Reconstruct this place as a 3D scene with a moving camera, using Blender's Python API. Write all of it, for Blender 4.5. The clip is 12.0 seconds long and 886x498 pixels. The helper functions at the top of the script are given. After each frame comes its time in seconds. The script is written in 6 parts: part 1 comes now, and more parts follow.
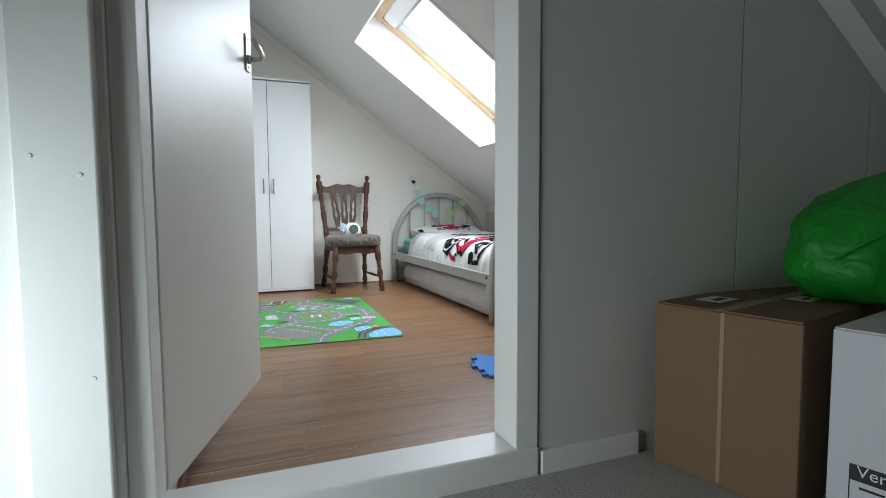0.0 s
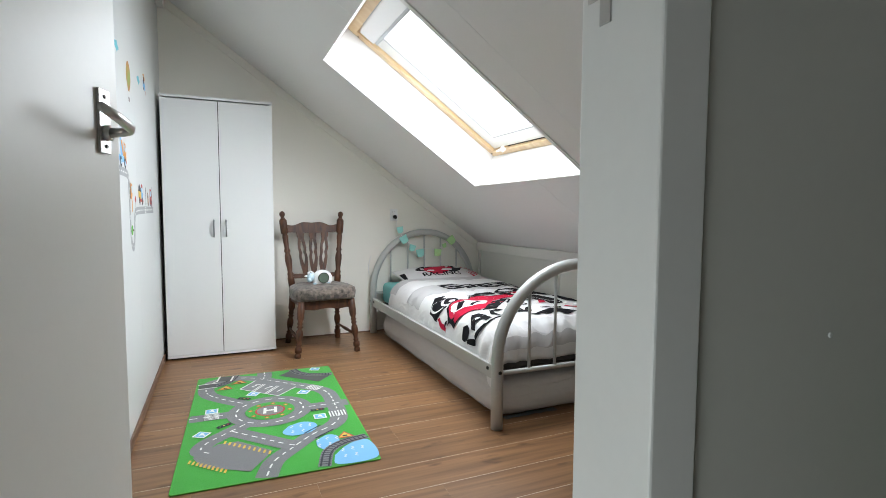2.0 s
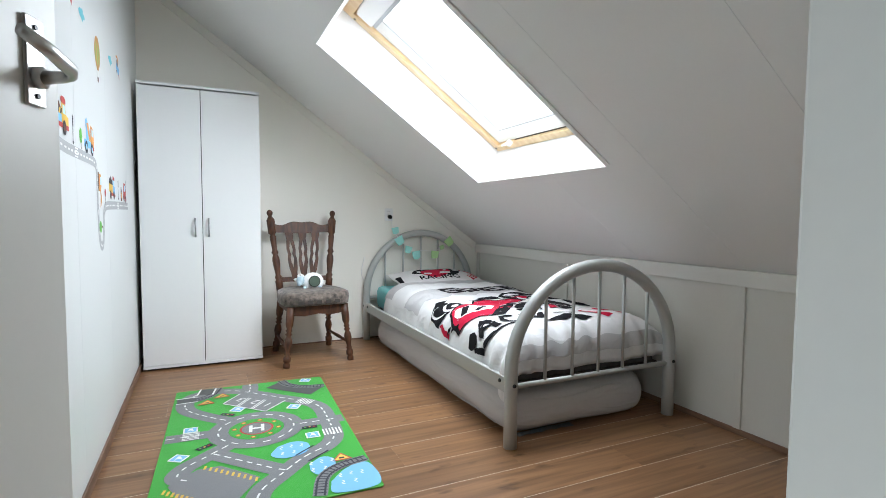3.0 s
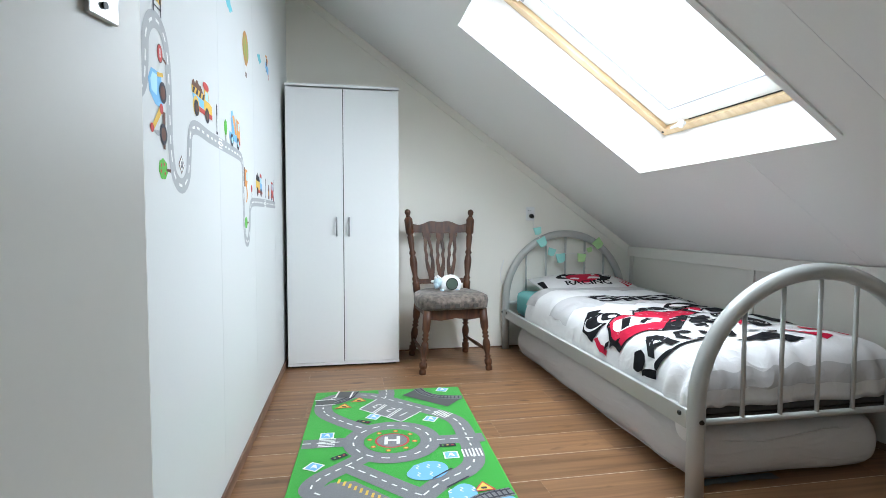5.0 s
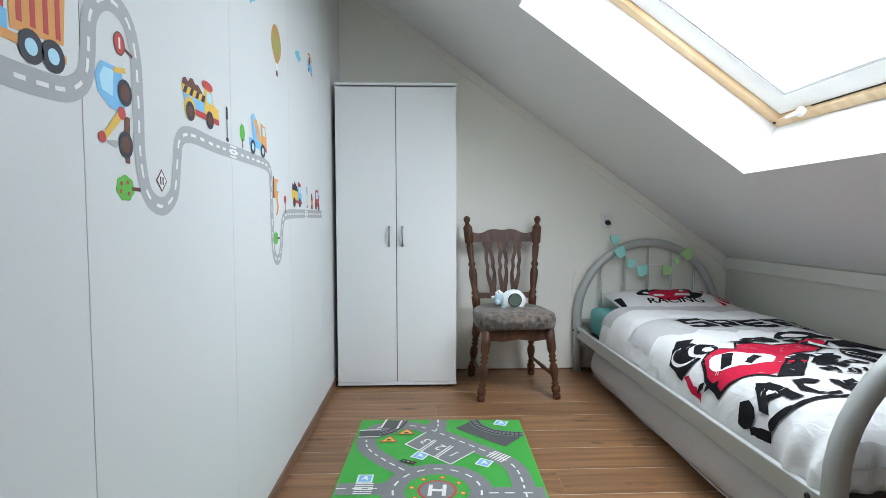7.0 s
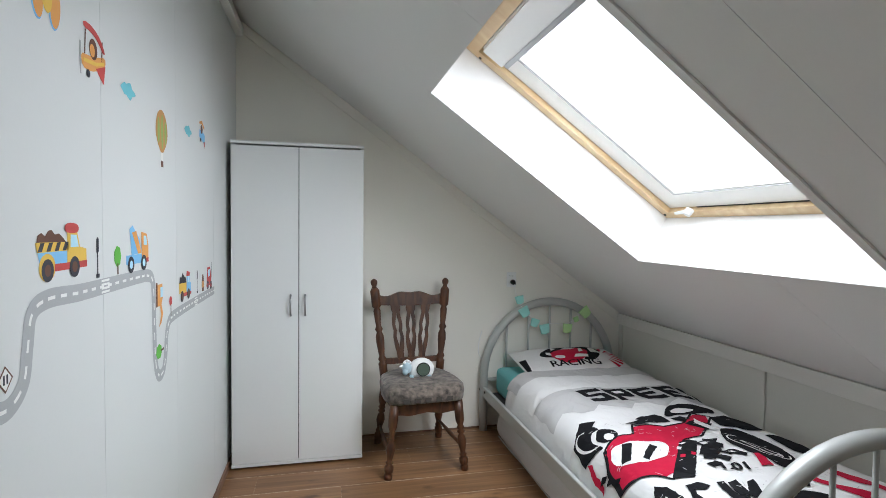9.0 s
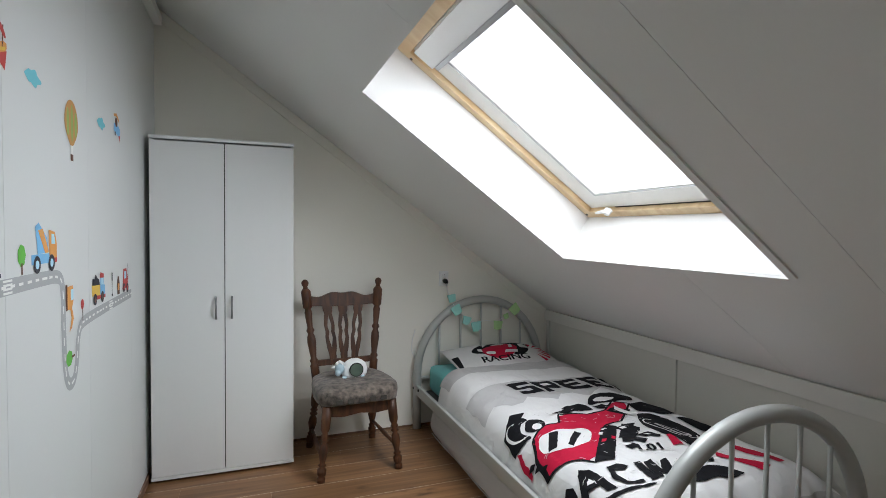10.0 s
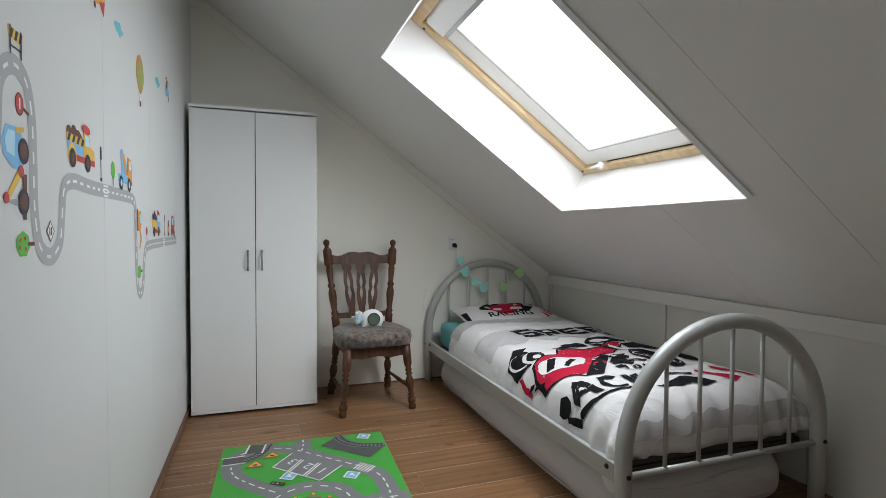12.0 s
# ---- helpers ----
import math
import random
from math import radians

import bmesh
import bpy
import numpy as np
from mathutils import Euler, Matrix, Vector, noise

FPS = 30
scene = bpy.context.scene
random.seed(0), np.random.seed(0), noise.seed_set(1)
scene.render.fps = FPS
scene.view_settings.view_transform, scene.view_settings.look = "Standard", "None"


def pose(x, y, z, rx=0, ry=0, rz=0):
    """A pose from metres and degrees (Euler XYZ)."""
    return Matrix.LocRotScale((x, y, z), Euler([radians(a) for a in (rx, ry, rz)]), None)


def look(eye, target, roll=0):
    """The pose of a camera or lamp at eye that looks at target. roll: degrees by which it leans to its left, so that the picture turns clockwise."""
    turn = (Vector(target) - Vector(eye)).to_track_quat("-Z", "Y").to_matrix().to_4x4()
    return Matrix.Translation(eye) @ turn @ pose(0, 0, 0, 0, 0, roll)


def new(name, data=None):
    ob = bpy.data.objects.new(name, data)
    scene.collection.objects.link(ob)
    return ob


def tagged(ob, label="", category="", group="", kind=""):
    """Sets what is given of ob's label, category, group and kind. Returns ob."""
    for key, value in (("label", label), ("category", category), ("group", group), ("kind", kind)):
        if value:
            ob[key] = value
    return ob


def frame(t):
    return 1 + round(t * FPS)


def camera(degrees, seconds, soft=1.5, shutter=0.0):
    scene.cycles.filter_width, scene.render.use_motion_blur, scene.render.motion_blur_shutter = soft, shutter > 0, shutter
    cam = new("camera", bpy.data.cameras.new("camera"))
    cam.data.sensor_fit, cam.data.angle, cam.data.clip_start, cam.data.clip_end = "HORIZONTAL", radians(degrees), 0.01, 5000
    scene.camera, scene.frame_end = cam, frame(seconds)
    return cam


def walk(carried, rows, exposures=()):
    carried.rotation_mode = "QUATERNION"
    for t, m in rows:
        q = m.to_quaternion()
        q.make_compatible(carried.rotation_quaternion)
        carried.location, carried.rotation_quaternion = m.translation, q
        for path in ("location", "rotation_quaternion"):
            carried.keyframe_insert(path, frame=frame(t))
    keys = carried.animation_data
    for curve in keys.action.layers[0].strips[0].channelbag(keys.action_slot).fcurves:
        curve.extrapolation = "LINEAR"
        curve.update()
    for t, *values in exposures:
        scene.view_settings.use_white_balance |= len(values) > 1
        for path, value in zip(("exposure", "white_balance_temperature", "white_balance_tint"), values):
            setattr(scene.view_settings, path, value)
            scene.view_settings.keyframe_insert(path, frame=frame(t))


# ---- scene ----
PATH = [
    (0, (0.175, -0.844, 0.73), (0.902, 1.014, 0.592), -0.3),
    (0.5, (0.215, -0.72, 0.966), (0.966, 1.128, 0.829), -0.3),
    (1, (0.283, -0.576, 1.014), (1.053, 1.264, 0.871), -0.3),
    (1.5, (0.352, -0.403, 1.107), (1.134, 1.433, 0.965), -0.5),
    (2, (0.412, -0.113, 1.108), (1.208, 1.717, 0.97), 0.2),
    (2.5, (0.41, 0.048, 1.086), (1.255, 1.856, 0.967), 0.4),
    (2.7, (0.418, 0.097, 1.079), (1.276, 1.899, 0.957), 0.4),
    (4.3, (0.431, 0.389, 1.02), (0.993, 2.306, 0.915), 0.2),
    (4.5, (0.438, 0.427, 1.023), (0.94, 2.36, 0.917), 0.2),
    (5, (0.454, 0.496, 1.017), (0.813, 2.461, 0.916), 0.1),
    (5.5, (0.459, 0.582, 1.019), (0.743, 2.559, 0.916), 0.1),
    (6, (0.529, 0.684, 1.031), (0.708, 2.673, 0.928), -0.0),
    (6.5, (0.59, 0.765, 1.035), (0.66, 2.76, 0.928), -0.1),
    (8.5, (0.597, 0.942, 1.4), (0.82, 2.927, 1.316), 0.4),
    (9, (0.572, 0.938, 1.462), (1.019, 2.886, 1.384), 0.7),
    (9.5, (0.567, 0.923, 1.47), (1.178, 2.826, 1.399), 0.6),
    (10, (0.567, 0.91, 1.449), (1.264, 2.783, 1.38), 0.6),
    (10.5, (0.55, 0.891, 1.385), (1.272, 2.755, 1.315), 0.6),
    (11, (0.507, 0.842, 1.271), (1.228, 2.706, 1.203), 0.6),
    (11.5, (0.476, 0.751, 1.219), (1.193, 2.617, 1.156), 0.5),
    (12, (0.458, 0.62, 1.18), (1.122, 2.505, 1.115), 0.4),
]
EXPOSURES = [(0.0, -0.46, 6150, 7), (0.6, -0.26, 6220, 8), (1.4, -0.16, 6300, 8), (2.0, -0.46, 6450, 8), (2.7, -0.38, 6300, 8), (4.5, -0.28, 6060, 6),
             (5.5, -0.40, 6040, 6), (6.5, -0.63, 6070, 6), (8.5, -0.80, 6280, 8), (9.5, -1.06, 6450, 9), (10.5, -1.29, 6500, 9), (12.0, -1.20, 6560, 9)]
cam = camera(81.8, 12.0, soft=0.8)
walk(cam, [(t, look(eye, target, roll)) for t, eye, target, roll in PATH], EXPOSURES)

# ---------------------------------------------------------------- light
SLOPE_TOP = 2.815                                    # height of the sloping ceiling above the left wall
DOWN = Vector((0.8163, 0.0, -0.5776))                # down the slope
OUT = Vector((0.5776, 0.0, 0.8163))                  # out through the roof


def on_slope(u, y, w):
    p = Vector((0, 0, SLOPE_TOP)) + DOWN * u + OUT * w
    return Vector((p.x, y, p.z))


world = bpy.data.worlds.new("overcast_sky")
scene.world = world
scene.cycles.diffuse_bounces, scene.cycles.max_bounces = 8, 14
world.use_nodes = True
wn = world.node_tree
sky = wn.nodes.new("ShaderNodeTexSky")
sky.sky_type = 'NISHITA'
sky.sun_disc = False
sky.sun_elevation, sky.sun_rotation = radians(47), radians(153)
sky.air_density, sky.dust_density = 1.0, 4.0
soft_sky = wn.nodes.new("ShaderNodeHueSaturation")
soft_sky.inputs["Saturation"].default_value = 0.22
wn.links.new(sky.outputs[0], soft_sky.inputs["Color"])
wn.links.new(soft_sky.outputs[0], wn.nodes["Background"].inputs[0])
wn.nodes["Background"].inputs[1].default_value = 0.15

sun_data = bpy.data.lights.new("sun", 'SUN')
sun_data.energy, sun_data.angle, sun_data.color = 0.6, radians(25), (1, 0.97, 0.92)
sun = new("sun", sun_data)
sun.matrix_basis = look((2.5, -5, 6), (0, 0, 0))


def window_light(name, eye, target, width, height, watts, color):
    data = bpy.data.lights.new(name, 'AREA')
    data.shape, data.size, data.size_y = 'RECTANGLE', width, height
    data.energy, data.color = watts, color
    ob = new(name, data)
    ob.matrix_basis = look(eye, target)
    return ob


# sky daylight lamps, behind the glass and in the opening before the sash
window_light("skylight_lamp", on_slope(1.955, 2.634, 0.352), on_slope(1.955, 2.634, 0), 0.86, 1.0, 20, (0.875, 0.93, 1.0))
window_light("skylight_lamp", on_slope(2.0085, 2.634, 0.2915), on_slope(2.0085, 2.634, 0), 1.0, 0.98, 23, (0.875, 0.93, 1.0))
# added fill lamp, tilted towards the end wall to brighten it
window_light("skylight_lamp", on_slope(2.0085, 2.634, 0.150), on_slope(2.0085, 2.964, -0.850), 0.85, 1.09, 21, (0.885, 0.93, 0.985))
window_light("hall_daylight", (-0.63, -0.22, 0.42), (0, -0.22, 0.42), 0.62, 0.75, 16.5, (0.86, 0.95, 0.97))

# ---------------------------------------------------------------- materials


def material(name, color, rough=0.6, metal=0.0, grain=0.03, scale=40.0, bump=0.0, blotch=0.03, sheen=0.0, coat=0.0, per_object=0.0, spec=0.5):
    """A painted or plain surface: colour varied at two scales, fine relief."""
    mat = bpy.data.materials.new(name)
    mat.use_nodes = True
    nt = mat.node_tree
    bsdf = nt.nodes["Principled BSDF"]
    coord = nt.nodes.new("ShaderNodeTexCoord")
    fine = nt.nodes.new("ShaderNodeTexNoise")
    fine.inputs["Scale"].default_value, fine.inputs["Detail"].default_value = scale, 4
    broad = nt.nodes.new("ShaderNodeTexNoise")
    broad.inputs["Scale"].default_value, broad.inputs["Detail"].default_value = 1.7, 3
    for n in (fine, broad):
        nt.links.new(coord.outputs["Object"], n.inputs["Vector"])
    total = nt.nodes.new("ShaderNodeMath"); total.operation = 'MULTIPLY_ADD'
    nt.links.new(fine.outputs["Fac"], total.inputs[0])
    total.inputs[1].default_value = grain * 2
    base = nt.nodes.new("ShaderNodeMath"); base.operation = 'MULTIPLY_ADD'
    nt.links.new(broad.outputs["Fac"], base.inputs[0])
    base.inputs[1].default_value, base.inputs[2].default_value = blotch * 2, 1 - grain - blotch
    nt.links.new(base.outputs[0], total.inputs[2])
    value = total.outputs[0]
    if per_object:
        info = nt.nodes.new("ShaderNodeObjectInfo")
        vary = nt.nodes.new("ShaderNodeMath"); vary.operation = 'MULTIPLY_ADD'
        nt.links.new(info.outputs["Random"], vary.inputs[0])
        vary.inputs[1].default_value = per_object
        nt.links.new(value, vary.inputs[2])
        value = vary.outputs[0]
    hsv = nt.nodes.new("ShaderNodeHueSaturation")
    hsv.inputs["Color"].default_value = (*color, 1)
    nt.links.new(value, hsv.inputs["Value"])
    nt.links.new(hsv.outputs[0], bsdf.inputs["Base Color"])
    bsdf.inputs["Roughness"].default_value, bsdf.inputs["Metallic"].default_value = rough, metal
    bsdf.inputs["Sheen Weight"].default_value, bsdf.inputs["Coat Weight"].default_value = sheen, coat
    bsdf.inputs["Specular IOR Level"].default_value = spec
    if bump:
        b = nt.nodes.new("ShaderNodeBump")
        b.inputs["Strength"].default_value, b.inputs["Distance"].default_value = bump, 0.004
        nt.links.new(fine.outputs["Fac"], b.inputs["Height"])
        nt.links.new(b.outputs[0], bsdf.inputs["Normal"])
    return mat


def wood(name, dark, light, rough, stretch, scale, bump=0.15, knots=False, per_object=True):
    """Wood with grain along its long axis; stretch is the scale of the grain along x, y, z."""
    mat = bpy.data.materials.new(name)
    mat.use_nodes = True
    nt = mat.node_tree
    bsdf = nt.nodes["Principled BSDF"]
    coord = nt.nodes.new("ShaderNodeTexCoord")
    shift = nt.nodes.new("ShaderNodeVectorMath"); shift.operation = 'ADD'
    nt.links.new(coord.outputs["Object"], shift.inputs[0])
    if per_object:
        info = nt.nodes.new("ShaderNodeObjectInfo")
        big = nt.nodes.new("ShaderNodeMath"); big.operation = 'MULTIPLY'
        big.inputs[1].default_value = 37.0
        nt.links.new(info.outputs["Random"], big.inputs[0])
        nt.links.new(big.outputs[0], shift.inputs[1])
    mapping = nt.nodes.new("ShaderNodeMapping")
    mapping.inputs["Scale"].default_value = stretch
    nt.links.new(shift.outputs[0], mapping.inputs["Vector"])
    grain = nt.nodes.new("ShaderNodeTexNoise")
    grain.inputs["Scale"].default_value, grain.inputs["Detail"].default_value, grain.inputs["Distortion"].default_value = scale, 8, 0.6
    nt.links.new(mapping.outputs[0], grain.inputs["Vector"])
    ramp = nt.nodes.new("ShaderNodeValToRGB")
    ramp.color_ramp.elements[0].position, ramp.color_ramp.elements[0].color = 0.32, (*dark, 1)
    ramp.color_ramp.elements[1].position, ramp.color_ramp.elements[1].color = 0.68, (*light, 1)
    nt.links.new(grain.outputs["Fac"], ramp.inputs[0])
    out = ramp.outputs[0]
    if knots:
        spots = nt.nodes.new("ShaderNodeTexNoise")
        spots.inputs["Scale"].default_value, spots.inputs["Detail"].default_value = 9.0, 3
        half = nt.nodes.new("ShaderNodeMapping")
        half.inputs["Scale"].default_value = (0.6, 1.6, 1)
        nt.links.new(shift.outputs[0], half.inputs["Vector"])
        nt.links.new(half.outputs[0], spots.inputs["Vector"])
        pick = nt.nodes.new("ShaderNodeValToRGB")
        pick.color_ramp.elements[0].position, pick.color_ramp.elements[0].color = 0.24, (0.38, 0.31, 0.26, 1)
        pick.color_ramp.elements[1].position, pick.color_ramp.elements[1].color = 0.37, (1, 1, 1, 1)
        nt.links.new(spots.outputs["Fac"], pick.inputs[0])
        mix = nt.nodes.new("ShaderNodeMix"); mix.data_type = 'RGBA'; mix.blend_type = 'MULTIPLY'
        mix.inputs[0].default_value = 1.0
        nt.links.new(out, mix.inputs[6]); nt.links.new(pick.outputs[0], mix.inputs[7])
        out = mix.outputs[2]
    if per_object:
        hsv = nt.nodes.new("ShaderNodeHueSaturation")
        vary = nt.nodes.new("ShaderNodeMath"); vary.operation = 'MULTIPLY_ADD'
        nt.links.new(info.outputs["Random"], vary.inputs[0])
        vary.inputs[1].default_value, vary.inputs[2].default_value = 0.22, 0.89
        nt.links.new(vary.outputs[0], hsv.inputs["Value"]); nt.links.new(out, hsv.inputs["Color"])
        out = hsv.outputs[0]
    nt.links.new(out, bsdf.inputs["Base Color"])
    bsdf.inputs["Roughness"].default_value = rough
    b = nt.nodes.new("ShaderNodeBump")
    b.inputs["Strength"].default_value, b.inputs["Distance"].default_value = bump, 0.003
    nt.links.new(grain.outputs["Fac"], b.inputs["Height"]); nt.links.new(b.outputs[0], bsdf.inputs["Normal"])
    return mat


M_WALL = material("white_wall_panel_paint", (0.665, 0.68, 0.675), 0.42, grain=0.012, blotch=0.015, bump=0.04, scale=90)
M_PLASTER = material("cream_plaster", (0.85, 0.832, 0.765), 0.75, grain=0.02, blotch=0.02, bump=0.12, scale=120)
M_CEILING = material("white_ceiling_board", (0.77, 0.762, 0.752), 0.5, grain=0.015, blotch=0.02, bump=0.05, scale=80)
M_REVEAL = material("white_reveal_paint", (0.92, 0.92, 0.92), 0.5, grain=0.01, blotch=0.01)
M_TRIM = material("white_gloss_trim", (0.80, 0.80, 0.78), 0.38, grain=0.02, blotch=0.03, bump=0.05, scale=60)
M_KNEE = material("cream_panel_paint", (0.62, 0.61, 0.56), 0.5, grain=0.02, blotch=0.02, bump=0.05, scale=70)
M_RAIL = material("cream_rail_paint", (0.68, 0.67, 0.625), 0.45, grain=0.02, blotch=0.03, bump=0.05, scale=60)
M_HALLWALL = material("off_white_panel_paint", (0.64, 0.64, 0.595), 0.5, grain=0.02, blotch=0.04, bump=0.05, scale=70)
M_DOOR = material("cream_door_paint", (0.74, 0.74, 0.69), 0.4, grain=0.015, blotch=0.025, bump=0.04, scale=70)
M_WARDROBE = material("white_melamine", (0.78, 0.79, 0.79), 0.4, grain=0.01, blotch=0.01)
# near-black colour for painted shade in gaps, and for the wardrobe plinth
M_DARK = material("gap_shade_and_plinth", (0.03, 0.03, 0.03), 0.8)
M_OAK = wood("oak_laminate", (0.165, 0.080, 0.034), (0.305, 0.160, 0.072), 0.36, (0.35, 7.0, 7.0), 4.2, 0.05, knots=True)
# window glints along the plank joints, put in as a pale colour
M_JOINT = material("pale_joint_glint", (0.80, 0.70, 0.58), 0.22)
M_SKIRT = wood("brown_skirting", (0.14, 0.075, 0.045), (0.24, 0.14, 0.09), 0.5, (6, 0.8, 6), 4, 0.1, per_object=False)
M_PINE = wood("varnished_pine", (0.72, 0.50, 0.27), (0.85, 0.66, 0.41), 0.35, (1.2, 6, 1.7), 3, 0.05)
M_SASH = material("pale_varnished_sash", (0.86, 0.85, 0.82), 0.35)
M_ALU = material("grey_aluminium", (0.42, 0.43, 0.44), 0.4, metal=0.7)
M_CHAIR = wood("dark_stained_wood", (0.036, 0.012, 0.0045), (0.118, 0.042, 0.015), 0.5, (5, 5, 1), 6, 0.1)
M_VELVET = material("grey_brown_velvet", (0.125, 0.102, 0.086), 0.9, grain=1.9, scale=30, blotch=0.2, bump=0.4, sheen=0.25)
M_VELVET2 = material("dark_velvet_check", (0.050, 0.042, 0.037), 0.9, grain=0.1, scale=50, bump=0.3, sheen=0.2)
M_BED = material("silver_powder_coat", (0.47, 0.48, 0.465), 0.38, metal=0.2, grain=0.03, scale=300, blotch=0.02)
M_BOLT = material("black_bolt", (0.02, 0.02, 0.02), 0.4, metal=0.5)
M_BRUSHED = material("brushed_steel", (0.30, 0.30, 0.31), 0.35, metal=0.9, grain=0.05)
# made-up dark wood for unseen landing surfaces, so they bounce less light
M_LINING = wood("unseen_dark_lining", (0.16, 0.10, 0.06), (0.26, 0.17, 0.10), 0.7, (1, 6, 1), 3, 0.1, per_object=False)
M_STEEL = material("satin_steel", (0.62, 0.62, 0.61), 0.28, metal=0.95, grain=0.03)


def creased(mat, scale, depth, stretch=(1, 1, 1)):
    """Adds soft folds and fine crease lines to a cloth's relief."""
    nt = mat.node_tree
    bsdf = nt.nodes["Principled BSDF"]
    coord = nt.nodes.new("ShaderNodeTexCoord")
    mapping = nt.nodes.new("ShaderNodeMapping")
    mapping.inputs["Scale"].default_value = stretch
    nt.links.new(coord.outputs["Object"], mapping.inputs["Vector"])
    normal = None
    for k, (size, share) in enumerate(((scale, 1.0), (scale * 2.7, 0.28))):
        folds = nt.nodes.new("ShaderNodeTexNoise")
        folds.inputs["Scale"].default_value, folds.inputs["Detail"].default_value, folds.inputs["Distortion"].default_value = size, 1.5, 1.3
        nt.links.new(mapping.outputs[0], folds.inputs["Vector"])
        centre = nt.nodes.new("ShaderNodeMath"); centre.operation = 'SUBTRACT'
        centre.inputs[1].default_value = 0.5
        nt.links.new(folds.outputs["Fac"], centre.inputs[0])
        ridge = nt.nodes.new("ShaderNodeMath"); ridge.operation = 'ABSOLUTE'
        nt.links.new(centre.outputs[0], ridge.inputs[0])
        soft = nt.nodes.new("ShaderNodeMath"); soft.operation = 'POWER'
        soft.inputs[1].default_value = 0.9
        nt.links.new(ridge.outputs[0], soft.inputs[0])
        b = nt.nodes.new("ShaderNodeBump")
        b.invert = True
        b.inputs["Strength"].default_value, b.inputs["Distance"].default_value = 0.7, depth * share
        nt.links.new(soft.outputs[0], b.inputs["Height"])
        if normal is not None:
            nt.links.new(normal, b.inputs["Normal"])
        normal = b.outputs[0]
    nt.links.new(normal, bsdf.inputs["Normal"])
    return mat


M_DUVET = creased(material("white_cotton", (0.71, 0.70, 0.695), 0.9, grain=0.02, scale=220, blotch=0.03, sheen=0.2), 5.0, 0.018, (1.0, 0.8, 1.0))
M_PILLOW = creased(material("off_white_cotton", (0.63, 0.62, 0.615), 0.88, grain=0.03, scale=180, blotch=0.05), 6.0, 0.010)
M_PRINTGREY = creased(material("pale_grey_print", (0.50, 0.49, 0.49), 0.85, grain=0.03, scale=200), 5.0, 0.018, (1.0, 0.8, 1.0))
M_PRINTBLACK = material("black_print", (0.010, 0.010, 0.012), 0.9, grain=0.3, scale=60, blotch=0.2, spec=0.15)
M_PRINTRED = material("red_print", (0.46, 0.008, 0.040), 0.8, grain=0.12, scale=60, blotch=0.08, spec=0.2)
M_TEAL = material("teal_jersey_sheet", (0.07, 0.42, 0.42), 0.85, grain=0.03, scale=150, bump=0.1, sheen=0.2)
M_COVER = creased(material("white_mattress_cover", (0.58, 0.565, 0.56), 0.8, grain=0.03, scale=120, blotch=0.04), 3.0, 0.012, (1.0, 0.7, 4.0))
M_SLATS = material("dark_bed_base", (0.05, 0.05, 0.05), 0.8)
M_PLASTIC = material("white_plastic", (0.82, 0.83, 0.83), 0.3, grain=0.005, blotch=0.005)
M_SCREEN = material("green_grey_display", (0.10, 0.14, 0.11), 0.25)
M_FACE = material("pale_blue_plastic", (0.42, 0.55, 0.62), 0.4)
M_CARD = material("brown_cardboard", (0.20, 0.12, 0.065), 0.8, grain=0.04, scale=60, blotch=0.08, bump=0.08)
M_WHITECARD = material("white_cardboard", (0.66, 0.67, 0.69), 0.7, grain=0.03, blotch=0.04)
M_TAPE = material("clear_tape", (0.36, 0.25, 0.16), 0.15)
M_LABEL = material("paper_label", (0.72, 0.72, 0.70), 0.6)
M_NYLON = creased(material("green_nylon", (0.012, 0.26, 0.016), 0.55, grain=0.06, scale=200, blotch=0.08), 4.0, 0.05)
M_CARPET = material("beige_grey_carpet", (0.42, 0.405, 0.38), 0.95, grain=0.35, scale=160, blotch=0.12, bump=1.0)
M_FOAM = material("blue_foam", (0.06, 0.22, 0.62), 0.8, grain=0.05, scale=200, bump=0.2)
M_BLACKINK = material("black_ink", (0.02, 0.02, 0.022), 0.6)


def flat(name, rgb):
    return material(name, rgb, 0.65, grain=0.05, scale=180, blotch=0.03)


C_GREEN = material("green_rug_pile", (0.045, 0.37, 0.035), 0.95, grain=0.10, scale=260, blotch=0.05, bump=0.6, sheen=0.2)
C_ROAD = material("grey_rug_pile", (0.20, 0.20, 0.21), 0.95, grain=0.10, scale=260, blotch=0.05, bump=0.6, sheen=0.2)
C_WHITE = flat("white_print", (0.80, 0.80, 0.78))
C_ASPHALT = flat("dark_grey_print", (0.10, 0.10, 0.10))
C_POND = flat("blue_print", (0.20, 0.48, 0.76))
C_SKY = flat("light_blue_print", (0.45, 0.72, 0.86))
C_YELLOW = flat("yellow_print", (0.74, 0.48, 0.08))
C_RED = flat("bright_red_print", (0.50, 0.06, 0.055))
C_ORANGE = flat("orange_print", (0.72, 0.33, 0.09))
C_BROWN = flat("brown_print", (0.13, 0.055, 0.035))
C_NAVY = flat("blue_black_print", (0.035, 0.036, 0.050))
C_LEAF = flat("leaf_green_print", (0.12, 0.44, 0.06))
C_TEAL = flat("turquoise_print", (0.16, 0.52, 0.60))
C_OLIVE = flat("balloon_orange_print", (0.50, 0.26, 0.09))
C_MOSS = flat("balloon_green_print", (0.28, 0.40, 0.11))
C_GREY = flat("sticker_road_grey", (0.40, 0.41, 0.42))
C_MINT = flat("mint_paper", (0.36, 0.76, 0.70))
C_LIME = flat("lime_paper", (0.50, 0.77, 0.36))

